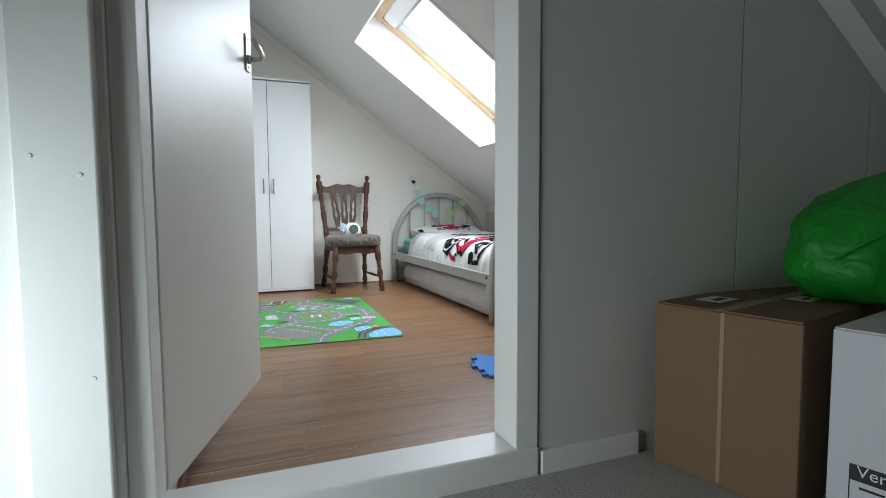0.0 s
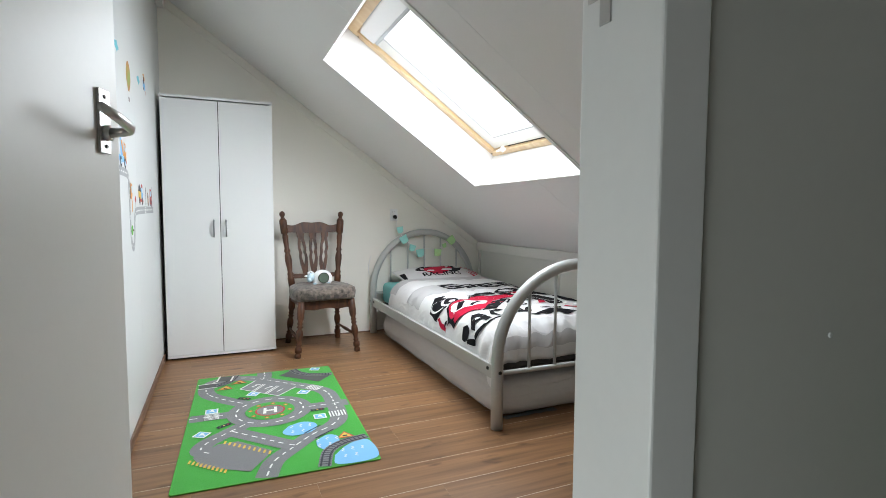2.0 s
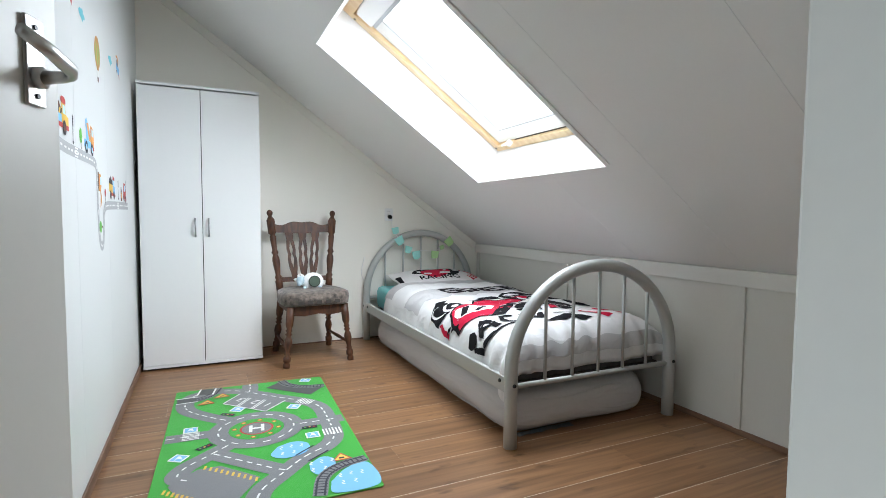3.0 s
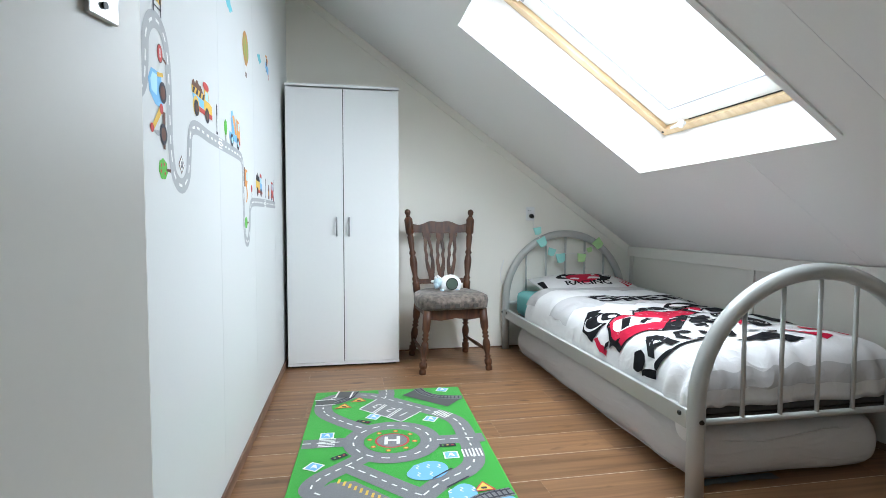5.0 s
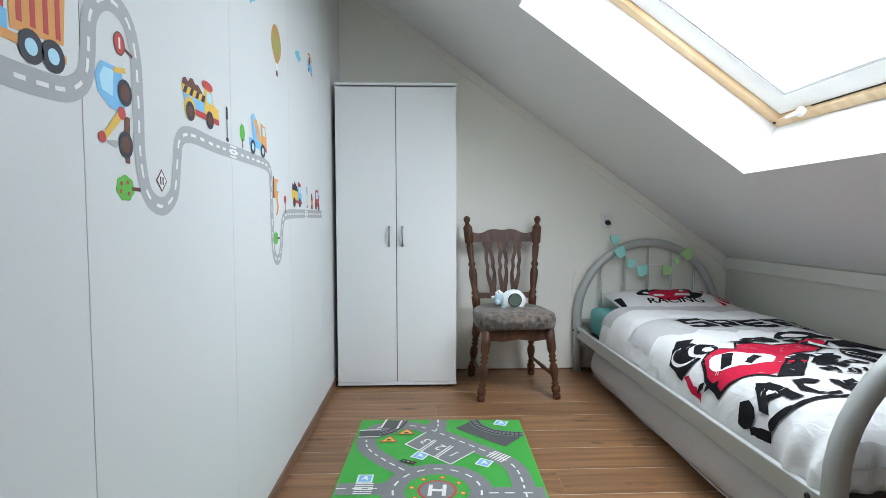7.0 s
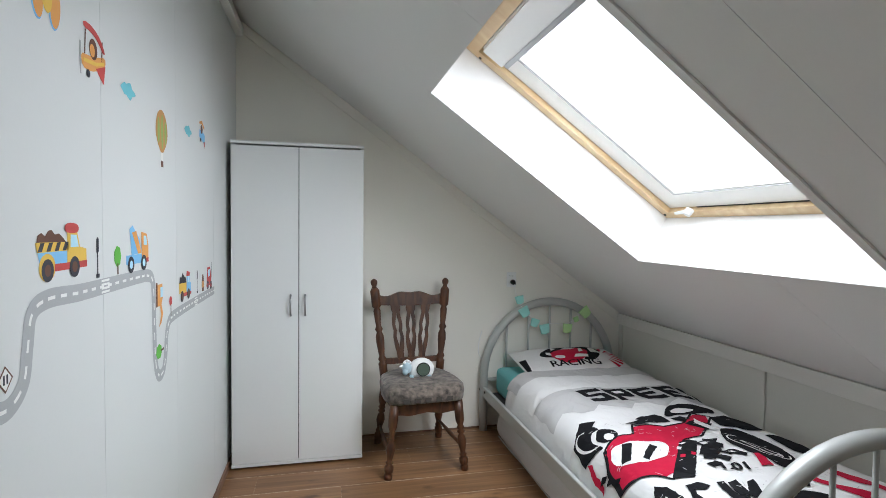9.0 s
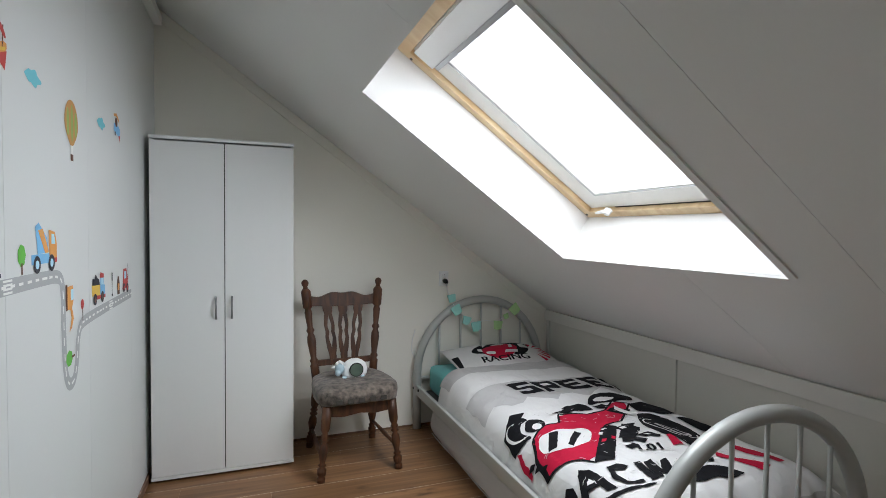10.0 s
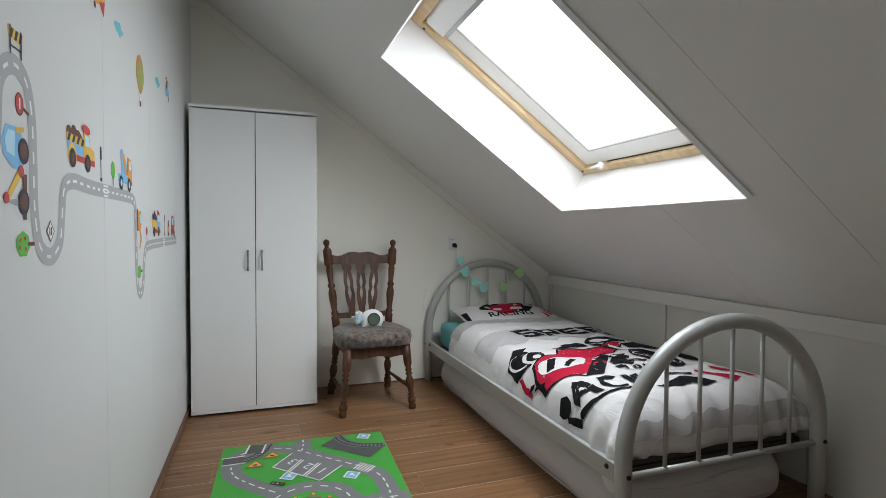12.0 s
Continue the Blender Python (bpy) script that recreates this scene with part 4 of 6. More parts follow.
part("seat_print", worn_cloth([(2.110, 2.889), (2.165, 2.894), (2.181, 2.861), (1.938, 2.573), (1.861, 2.587), (1.966, 2.714)], on_duvet, 0.0042, 0.018), M_PRINTBLACK, cover)
part("tank_print", worn_cloth([(2.218, 2.874), (2.288, 2.864), (2.169, 2.746), (2.094, 2.744)], on_duvet, 0.0042, 0.018), M_PRINTBLACK, cover)
part("helmet_print", worn_cloth(soft_outline([(2.317, 3.272), (2.400, 3.330), (2.547, 3.307), (2.587, 3.255), (2.553, 3.168), (2.444, 3.181), (2.339, 3.197), (2.240, 3.168)], 2), on_duvet, 0.0036, 0.018), M_PRINTBLACK, cover)
part("visor_print", worn_cloth(soft_outline([(2.340, 3.263), (2.480, 3.251), (2.437, 3.210), (2.309, 3.209)], 2), on_duvet, 0.0046, 0.018), M_DUVET, cover)
part("splash_print", worn_cloth([(2.152, 3.201), (2.214, 3.210), (2.226, 3.174), (2.233, 3.108), (2.144, 3.111), (2.115, 3.121)], on_duvet, 0.0036, 0.018), M_PRINTBLACK, cover)
part("front_wheel_print", worn_cloth(soft_outline([(2.416, 3.010), (2.479, 2.953), (2.504, 2.823), (2.481, 2.660), (2.438, 2.588), (2.325, 2.546), (2.330, 2.665), (2.293, 2.734), (2.304, 2.841)], 2), on_duvet, 0.0036, 0.018), M_PRINTBLACK, cover)
part("front_rim_print", worn_cloth(oval(2.40, 2.74, 0.022, 0.095, 18, 0.25), on_duvet, 0.0046, 0.015), M_PRINTGREY, cover)
part("front_hub_print", worn_cloth(oval(2.40, 2.74, 0.012, 0.075, 14, 0.25), on_duvet, 0.0054, 0.015), M_PRINTBLACK, cover)
part("fork_print", worn_cloth([(2.310, 2.689), (2.336, 2.689), (2.302, 2.579), (2.244, 2.579)], on_duvet, 0.0058, 0.018), M_PRINTRED, cover)
part("handlebar_print", worn_cloth([(2.375, 3.121), (2.393, 2.985), (2.360, 2.957), (2.334, 3.071)], on_duvet, 0.006, 0.018), M_DUVET, cover)
part("stripe_print", worn_cloth([(1.731, 3.001), (1.718, 2.910), (1.717, 2.835), (1.722, 2.844), (1.725, 2.909), (1.737, 2.971)], on_duvet, 0.0036, 0.008), M_PRINTRED, cover)
part("letter_r_print", worn_cloth([(1.733, 2.607), (1.744, 2.568), (1.736, 2.528), (1.726, 2.504), (1.719, 2.511), (1.724, 2.420), (1.717, 2.410), (1.716, 2.469), (1.716, 2.505), (1.718, 2.519), (1.716, 2.552), (1.717, 2.586)], on_duvet, 0.005, 0.01), M_PRINTBLACK, cover)
part("letter_a_print", worn_cloth([(1.782, 2.603), (1.807, 2.565), (1.811, 2.400), (1.783, 2.424), (1.783, 2.461), (1.756, 2.487), (1.737, 2.448), (1.735, 2.498)], on_duvet, 0.005, 0.01), M_PRINTBLACK, cover)
part("letter_c_print", worn_cloth([(1.859, 2.529), (1.910, 2.530), (1.938, 2.495), (1.901, 2.477), (1.871, 2.492), (1.855, 2.463), (1.862, 2.406), (1.916, 2.390), (1.910, 2.368), (1.851, 2.393), (1.827, 2.445)], on_duvet, 0.005, 0.01), M_PRINTBLACK, cover)
part("letter_gap_print", worn_cloth([(1.778, 2.531), (1.781, 2.490), (1.764, 2.503)], on_duvet, 0.0064, 0.01), M_DUVET, cover)
part("letter_i_print", worn_cloth([(1.977, 2.516), (2.017, 2.519), (1.974, 2.369), (1.934, 2.363)], on_duvet, 0.005, 0.015), M_PRINTBLACK, cover)
part("letter_n_print", worn_cloth([(2.027, 2.514), (2.069, 2.518), (2.044, 2.433), (2.089, 2.491), (2.120, 2.492), (2.070, 2.388), (2.038, 2.384), (2.022, 2.420), (2.001, 2.375), (1.972, 2.377)], on_duvet, 0.005, 0.015), M_PRINTBLACK, cover)
part("letter_g_print", worn_cloth([(2.013, 2.329), (2.111, 2.356), (2.217, 2.385), (2.277, 2.383), (2.301, 2.356), (2.321, 2.300), (2.219, 2.305), (2.109, 2.312)], on_duvet, 0.005, 0.015), M_PRINTBLACK, cover)
part("chain_print", worn_cloth([(2.180, 2.467), (2.312, 2.435), (2.291, 2.416), (2.159, 2.439)], on_duvet, 0.005, 0.015), M_PRINTBLACK, cover)
part("swoosh_print", worn_cloth(soft_outline([(1.723, 2.427), (1.731, 2.448), (1.754, 2.419), (1.812, 2.378), (1.926, 2.355), (1.946, 2.339), (1.818, 2.354), (1.759, 2.392), (1.739, 2.408), (1.726, 2.414)], 2), on_duvet, 0.004, 0.008), M_PRINTBLACK, cover)
part("red_flag_print", worn_cloth([(2.506, 2.525), (2.540, 2.438), (2.584, 2.333), (2.526, 2.322), (2.479, 2.389), (2.474, 2.491)], on_duvet, 0.0036, 0.015), M_PRINTRED, cover)
part("red_flag_print", worn_cloth([(2.374, 2.484), (2.401, 2.407), (2.473, 2.313), (2.428, 2.303), (2.370, 2.368), (2.340, 2.446)], on_duvet, 0.0036, 0.015), M_PRINTRED, cover)
# engine and frame between the seat and the front wheel
for shape in ([(2.150, 2.850), (2.240, 2.848), (2.262, 2.800), (2.235, 2.770), (2.215, 2.792), (2.180, 2.776)], [(2.195, 2.752), (2.260, 2.748), (2.290, 2.700), (2.262, 2.672), (2.236, 2.706), (2.205, 2.700)], [(2.130, 2.700), (2.170, 2.712), (2.196, 2.676), (2.158, 2.650)], [(2.060, 2.660), (2.110, 2.672), (2.124, 2.640), (2.070, 2.628)], [(2.255, 3.150), (2.330, 3.168), (2.352, 3.120), (2.300, 3.100), (2.270, 3.118)], [(2.080, 3.180), (2.140, 3.205), (2.170, 3.170), (2.120, 3.150)]):
    part("engine_print", worn_cloth(shape, on_duvet, 0.0046, 0.015), M_PRINTBLACK, cover)
for shape in ([(2.172, 2.838), (2.206, 2.836), (2.200, 2.816), (2.176, 2.814)], [(2.222, 2.738), (2.246, 2.734), (2.254, 2.714), (2.232, 2.716)], [(2.030, 2.800), (2.060, 2.836), (2.074, 2.824), (2.046, 2.790)], [(2.088, 2.866), (2.120, 2.874), (2.124, 2.862), (2.096, 2.852)]):
    part("engine_gap_print", worn_cloth(shape, on_duvet, 0.0058, 0.015), M_DUVET, cover)
for shape in ([(1.990, 2.726), (2.012, 2.752), (2.028, 2.742), (2.006, 2.716)], [(2.052, 2.742), (2.078, 2.774), (2.092, 2.762), (2.066, 2.730)]):
    part("seat_patch_print", worn_cloth(shape, on_duvet, 0.0058, 0.015), M_PRINTRED, cover)
loop = [Vector(p) for p in [(1.781, 2.947), (1.743, 2.852), (1.730, 2.723), (1.783, 2.687), (1.855, 2.587), (2.015, 2.767), (2.145, 2.902), (2.254, 2.917), (2.472, 3.120), (2.414, 3.193), (2.291, 3.086), (2.168, 3.070), (2.028, 3.124), (1.972, 3.027), (1.870, 3.009), (1.781, 2.947)]]
ink = []
for a, b in zip(loop, loop[1:]):
    n = max(1, int((b - a).length / 0.012))
    ink += [a.lerp(b, k / n) for k in range(n)]
part("outline_print", add_ribbon(bmesh.new(), ink + [loop[-1]], 0.011, on_duvet, 0.0036), M_PRINTBLACK, cover)
for shape in ([(2.45, 3.11), (2.56, 3.13), (2.62, 3.02), (2.58, 2.90), (2.50, 2.94), (2.44, 3.02)], [(2.28, 3.07), (2.36, 3.10), (2.42, 3.05), (2.34, 2.98)], [(2.19, 2.84), (2.26, 2.86), (2.22, 2.76), (2.12, 2.68), (2.08, 2.70)], [(1.725, 3.00), (1.735, 3.14), (1.80, 3.22), (1.87, 3.19), (1.80, 3.12), (1.76, 3.02)], [(2.00, 3.14), (2.10, 3.17), (2.18, 3.14), (2.10, 3.11)], [(2.54, 2.86), (2.62, 2.84), (2.64, 2.70), (2.58, 2.62), (2.53, 2.70)]):
    part("shadow_print", cloth(shape, on_duvet, 0.0045, 0.015), M_PRINTBLACK, cover)
for k in range(3):
    part("small_mark_print", cloth(rect(1.728 + 0.006 * k, 2.86 - 0.045 * k, 0.010, 0.030, 0.3), on_duvet, 0.005, 0.006), M_PRINTBLACK, cover)
# cracks and crinkles in the prints
crack = random.Random(5)
for k in range(120):
    x, y = crack.uniform(1.76, 2.52), crack.uniform(2.36, 3.18)
    a = crack.uniform(0, 3.14)
    l = crack.uniform(0.005, 0.020)
    part("crack_print", cloth(oval(x, y, l, 0.0016, 6, a), on_duvet, 0.0068, 0.015), M_PRINTGREY, cover)
# block letters, drawn in strokes on a unit square
BLOCK = {"S": [(0, 0), (1, 0), (1, .58), (.3, .58), (.3, .74), (1, .74), (1, 1), (0, 1), (0, .42), (.7, .42), (.7, .26), (0, .26)],
         "P": [(0, 0), (.3, 0), (.3, .34), (1, .34), (1, 1), (0, 1)],
         "E": [(0, 0), (1, 0), (1, .26), (.32, .26), (.32, .40), (.85, .40), (.85, .62), (.32, .62), (.32, .75), (1, .75), (1, 1), (0, 1)],
         "D": [(0, 0), (.65, 0), (1, .3), (1, .7), (.65, 1), (0, 1)]}
HOLE = {"P": [(.3, .56), (.7, .56), (.7, .78), (.3, .78)], "D": [(.32, .26), (.58, .26), (.68, .4), (.68, .6), (.58, .74), (.32, .74)]}
for k, letter in enumerate("SPEED"):
    lx, wide = 2.01 + 0.158 * k, 0.138 if k < 4 else 0.085
    spot = [(lx + wide * a - 0.03 * b, 3.440 + 0.185 * b - 0.01 * k) for a, b in BLOCK[letter]]
    part("speed_letter_print", worn_cloth(spot, on_duvet, 0.0040, 0.012), M_PRINTBLACK, cover)
    if letter in HOLE:
        part("letter_gap_print", cloth([(lx + wide * a - 0.03 * b, 3.440 + 0.185 * b - 0.01 * k) for a, b in HOLE[letter]], on_duvet, 0.0056, 0.012), M_DUVET, cover)
# pale rings and scratches in the wheels
for cx, cy, ra, rb, turn in ((1.772, 3.075, 0.030, 0.075, 0.1), (2.40, 2.76, 0.055, 0.135, 0.25)):
    arc = [Vector((cx + ra * math.cos(q * 0.25) * math.cos(turn) - rb * math.sin(q * 0.25) * math.sin(turn), cy + ra * math.cos(q * 0.25) * math.sin(turn) + rb * math.sin(q * 0.25) * math.cos(turn))) for q in range(4, 22)]
    part("wheel_ring_print", add_ribbon(bmesh.new(), arc, 0.007, on_duvet, 0.0058), M_DUVET, cover)
for dx in (0, 0.006):
    part("small_number_print", word_on_duvet("1.01", 2.075 + dx, 2.605, 0.085, 0.85, -0.35, 0.0062 + dx * 0.02), M_PRINTBLACK, cover)

# pillow, leaning on the head end
PX0, PX1, PY0, PY1 = 1.862, 2.635, 3.995, 4.425


def pillow_z(x, y, side):
    s, t = (x - PX0) / (PX1 - PX0) * 2 - 1, (y - PY0) / (PY1 - PY0) * 2 - 1
    fat = max(0.0, (1 - abs(s) ** 2.6)) ** 0.6 * max(0.0, (1 - abs(t) ** 2.4)) ** 0.6
    plane = 0.512 + 0.052 * (t + 1) / 2
    return plane + side * (0.068 if side > 0 else 0.047) * fat + 0.006 * noise.noise(Vector((x * 8, y * 8, 3))) * fat


bm = bmesh.new()
for side in (1, -1):
    rows_p = [[bm.verts.new((PX0 + (PX1 - PX0) * (0.5 - 0.5 * math.cos(math.pi * i / 30)), PY0 + (PY1 - PY0) * (0.5 - 0.5 * math.cos(math.pi * j / 22)), 0)) for j in range(23)] for i in range(31)]
    for r in rows_p:
        for v in r:
            v.co.z = pillow_z(v.co.x, v.co.y, side)
    for i in range(30):
        for j in range(22):
            bm.faces.new((rows_p[i][j], rows_p[i + 1][j], rows_p[i + 1][j + 1], rows_p[i][j + 1]))
bmesh.ops.remove_doubles(bm, verts=bm.verts, dist=0.0005)
pillow = thing("pillow", (2.25, 4.15, 0.5), "white pillow with red and black racing print", "pillow")
pillow_case = part("case", bm, M_PILLOW, pillow, smooth=True)


def on_pillow(a, b, h):
    return Vector((a, b, pillow_z(a, b, 1) + h))


part("dark_back_print", cloth([(PX0 + 0.006, 4.02), (PX0 + 0.030, 4.01), (PX0 + 0.050, 4.20), (PX0 + 0.008, 4.22)], on_pillow, 0.001, 0.015), M_PRINTBLACK, pillow_case)
part("crest_print", cloth(soft_outline([(2.06, 4.14), (2.00, 4.20), (2.08, 4.28), (2.20, 4.34), (2.36, 4.36), (2.48, 4.33), (2.50, 4.24), (2.44, 4.16), (2.30, 4.10)], 2), on_pillow, 0.0014, 0.015), M_PRINTBLACK, pillow_case)
part("red_print", cloth(soft_outline([(2.10, 4.10), (2.20, 4.06), (2.30, 4.10), (2.38, 4.18), (2.42, 4.28), (2.30, 4.31), (2.16, 4.26), (2.08, 4.20)], 1), on_pillow, 0.0022), M_PRINTRED, pillow_case)
part("black_print", cloth(soft_outline([(2.28, 4.08), (2.40, 4.10), (2.48, 4.20), (2.44, 4.32), (2.34, 4.34), (2.40, 4.24), (2.34, 4.14)], 2), on_pillow, 0.0030), M_PRINTBLACK, pillow_case)
part("black_print", cloth(soft_outline([(2.02, 4.16), (2.08, 4.14), (2.10, 4.24), (2.04, 4.26)], 2), on_pillow, 0.0030), M_PRINTBLACK, pillow_case)
part("plate_print", cloth(soft_outline([(2.10, 4.13), (2.17, 4.12), (2.19, 4.17), (2.12, 4.18)]), on_pillow, 0.0034, 0.012), M_DUVET, pillow_case)
for shape in ([(2.24, 4.13), (2.34, 4.12), (2.36, 4.16), (2.27, 4.17)], [(2.20, 4.28), (2.27, 4.33), (2.34, 4.31), (2.28, 4.27)], [(2.40, 4.20), (2.47, 4.19), (2.46, 4.30), (2.42, 4.29)], [(2.06, 4.19), (2.09, 4.17), (2.10, 4.22), (2.07, 4.23)], [(2.12, 4.25), (2.17, 4.29), (2.14, 4.31)], [(2.31, 4.20), (2.35, 4.22), (2.37, 4.29), (2.34, 4.28)]):
    part("pale_gap_print", cloth(shape, on_pillow, 0.0042, 0.012), M_PILLOW, pillow_case)
for k in range(7):
    a0 = -1.1 + 0.38 * k
    part("sun_ray_print", cloth([(2.46 + 0.05 * math.cos(a0), 4.16 + 0.06 * math.sin(a0)), (2.46 + 0.15 * math.cos(a0 - 0.1), 4.16 + 0.15 * math.sin(a0 - 0.1)), (2.46 + 0.15 * math.cos(a0 + 0.12), 4.16 + 0.15 * math.sin(a0 + 0.12))], on_pillow, 0.0024, 0.015), M_PRINTRED, pillow_case)
for shift in (0.0, 0.005):
    part("racing_print", write("RACING", 0.092, lambda a, b, h, o=shift: on_pillow(2.035 + o + a, 4.045 + b * 0.9, h), 0.003 + 0.06 * shift, 1.08, 0.012), M_PRINTBLACK, pillow_case)

# second mattress under the bed
TX0, TX1, TY0, TY1 = 1.738, 2.650, 2.215, 4.33
under = thing("trundle_mattress", (2.2, 3.3, 0.0), "white covered spare mattress lying under the bed", "mattress")
bm = bmesh.new()
rings = []
profile = ((0.004, 0.075), (0.010, 0.040), (0.024, 0.018), (0.045, 0.004), (0.065, -0.004), (0.085, -0.009), (0.105, -0.011), (0.125, -0.010), (0.145, -0.006), (0.165, 0.001), (0.185, 0.011), (0.203, 0.024), (0.217, 0.042), (0.226, 0.065), (0.230, 0.095))
for z, inset in profile:
    ring = []
    corner = 0.11
    path = []
    for cx, cy, a0 in ((TX1 - corner, TY1 - corner, 0), (TX0 + corner, TY1 - corner, 90), (TX0 + corner, TY0 + corner, 180), (TX1 - corner, TY0 + corner, 270)):
        for k in range(7):
            a = radians(a0 + 15 * k)
            path.append((cx + (corner - inset) * math.cos(a), cy + (corner - inset) * math.sin(a)))
    full = []
    for p, q in zip(path, path[1:] + path[:1]):
        n = max(1, int(math.dist(p, q) / 0.02))
        full += [(p[0] + (q[0] - p[0]) * k / n, p[1] + (q[1] - p[1]) * k / n) for k in range(n)]
    rings.append(full)
n = min(len(r) for r in rings)
rv = []
for (z, _), r in zip(profile, rings):
    row = []
    for k in range(n):
        x, y = r[int(k * len(r) / n)]
        wob = 0.008 * noise.noise(Vector((x * 6, y * 6, z * 25))) + 0.0045 * noise.noise(Vector((x * 1.6, y * 1.6 + 4 * z, z * 75)))
        wob += 0.0035 * math.sin(y * 60 + 4 * noise.noise(Vector((y * 4, z * 9, 1)))) * max(0.0, noise.noise(Vector((y * 2.2, 1, 6)))) if x < TX0 + 0.1 else 0.0
        row.append(bm.verts.new((x + wob, y + wob, max(0.004, z + 0.5 * wob))))
    rv.append(row)
for a, b in zip(rv, rv[1:]):
    for k in range(n):
        bm.faces.new((a[k], a[(k + 1) % n], b[(k + 1) % n], b[k]))
bm.faces.new(rv[0][::-1]); bm.faces.new(rv[-1])
spare = part("cover", bm, M_COVER, under, smooth=True)
part("seam", tube([(TX0 - 0.001, TY0 + 0.12 + k * 0.1, 0.040 + 0.004 * math.sin(k)) for k in range(20)], 0.0035, 6), M_PRINTGREY, spare)
for k in range(3):
    zz = 0.075 + 0.045 * k
    part("fold", tube([(TX0 + 0.12 + 0.06 * j, TY0 + 0.0015 - 0.001 * (j % 2), zz + 0.010 * math.sin(j * 0.7 + k) + 0.005 * j * 0.3) for j in range(11)], [0.001] + [0.004] * 9 + [0.001], 6), M_COVER, spare, smooth=True)

# crumpled dark cloth caught under its end
rag = thing("crumpled_cloth", (1.95, 2.20, 0), "crumpled dark grey cloth caught under the mattress", "cloth")
bm = bmesh.new()
rows_c = []
for i in range(29):
    x = 1.80 + 0.34 * i / 28
    rise = 0.022 * math.sin(math.pi * i / 28) ** 0.7
    rows_c.append([bm.verts.new((x, 2.215 + 0.045 * f + 0.012 * noise.noise(Vector((x * 22, f * 3, 2))), 0.0015 + rise * math.sin(math.pi * min(1, 0.12 + f)) * (0.6 + 0.6 * noise.noise(Vector((x * 30, f * 4, 5)))))) for f in (0, 0.2, 0.4, 0.6, 0.8, 1.0)])
for a, b in zip(rows_c, rows_c[1:]):
    for k in range(5):
        bm.faces.new((a[k], b[k], b[k + 1], a[k + 1]))
bmesh.ops.solidify(bm, geom=bm.faces[:], thickness=0.0012)
part("cloth", bm, material("dark_grey_cloth", (0.17, 0.19, 0.195), 0.9, grain=0.1, scale=120, blotch=0.1), rag, smooth=True)

# ---------------------------------------------------------------- socket, plug and paper garland
socket = thing("wall_socket", (1.915, BACK, 1.10), "white double wall socket on the cream wall", "socket")
part("plate", box(1.878, 1.952, BACK - 0.011, BACK - 0.0004, 1.040, 1.150, bevel=0.004), M_PLASTIC, socket)
ring = part("insert", tube([(1.908, BACK - 0.011, 1.122), (1.908, BACK - 0.0135, 1.122)], [0.021, 0.019], 20), M_PLASTIC, socket)
for dx in (-0.0095, 0.0095):
    part("hole", tube([(1.908 + dx, BACK - 0.0134, 1.122), (1.908 + dx, BACK - 0.0142, 1.122)], 0.003, 8), M_BOLT, ring)
plug = thing("plug", (1.921, BACK - 0.02, 1.075), "black plug in the wall socket", "plug")
part("body", tube([(1.921, BACK - 0.0115, 1.077), (1.921, BACK - 0.03, 1.076), (1.923, BACK - 0.05, 1.066)], [0.018, 0.018, 0.012], 14), M_BOLT, plug, smooth=True)
line = [(1.923, BACK - 0.047, 1.064), (1.925, BACK - 0.05, 1.03), (1.94, BACK - 0.05, 0.98), (1.965, HEAD - 0.040, 0.90), (2.00, HEAD - 0.040, 0.868), (2.07, HEAD - 0.035, 0.795), (2.14, HEAD - 0.035, 0.765), (2.22, HEAD - 0.035, 0.775), (2.30, HEAD - 0.035, 0.765), (2.38, HEAD - 0.036, 0.79), (2.45, HEAD - 0.040, 0.865), (2.50, HEAD - 0.040, 0.875)]
smooth_line = rounded_line(line, 0.02)
garland = thing("paper_garland", (2.1, HEAD - 0.03, 0.8), "mint and lime paper garland hung over the bed head", "garland")
part("cord", tube(smooth_line, 0.0022, 6), M_PLASTIC, garland, "thin white cord", smooth=True)
for (x, z), col, turn, size in (((1.945, 0.955), C_MINT, 0.2, 0.06), ((1.985, 0.865), C_MINT, 0.5, 0.075), ((2.065, 0.785), C_MINT, -0.3, 0.062), ((2.145, 0.735), C_MINT, 0.15, 0.075), ((2.325, 0.735), C_LIME, -0.1, 0.070), ((2.395, 0.80), C_LIME, 0.3, 0.04), ((2.470, 0.850), C_LIME, 0.7, 0.078)):
    bm = bmesh.new()
    c, s = math.cos(turn), math.sin(turn)
    base_y = HEAD - 0.044
    fl = [(-0.5, 0.45), (0.5, 0.45), (0.42, -0.35), (0.1, -0.5), (-0.38, -0.42)]
    rows_f = []
    for dy in (0.0, -0.012):
        rows_f.append([bm.verts.new((x + (p * c - q * s) * size * 1.05, base_y + dy * (0.3 + abs(p)), z + (p * s + q * c) * size * 1.05)) for p, q in fl])
    bm.faces.new(rows_f[0]); bm.faces.new(rows_f[1][::-1])
    for k in range(5):
        bm.faces.new((rows_f[0][k], rows_f[0][(k + 1) % 5], rows_f[1][(k + 1) % 5], rows_f[1][k]))
    part("paper_flag", bm, col, garland)
cable = thing("white_cable", (1.66, BACK - 0.006, 0.55), "thin white cable hanging on the wall", "cable")
part("wire", tube(rounded_line([(1.694, BACK - 0.005, 0.72), (1.672, BACK - 0.006, 0.64), (1.668, BACK - 0.008, 0.56), (1.70, BACK - 0.006, 0.50)], 0.02), 0.003, 6), M_PLASTIC, cable, smooth=True)

# ---------------------------------------------------------------- play rug with roads
RX = Vector((math.cos(radians(-2.03)), math.sin(radians(-2.03)), 0))
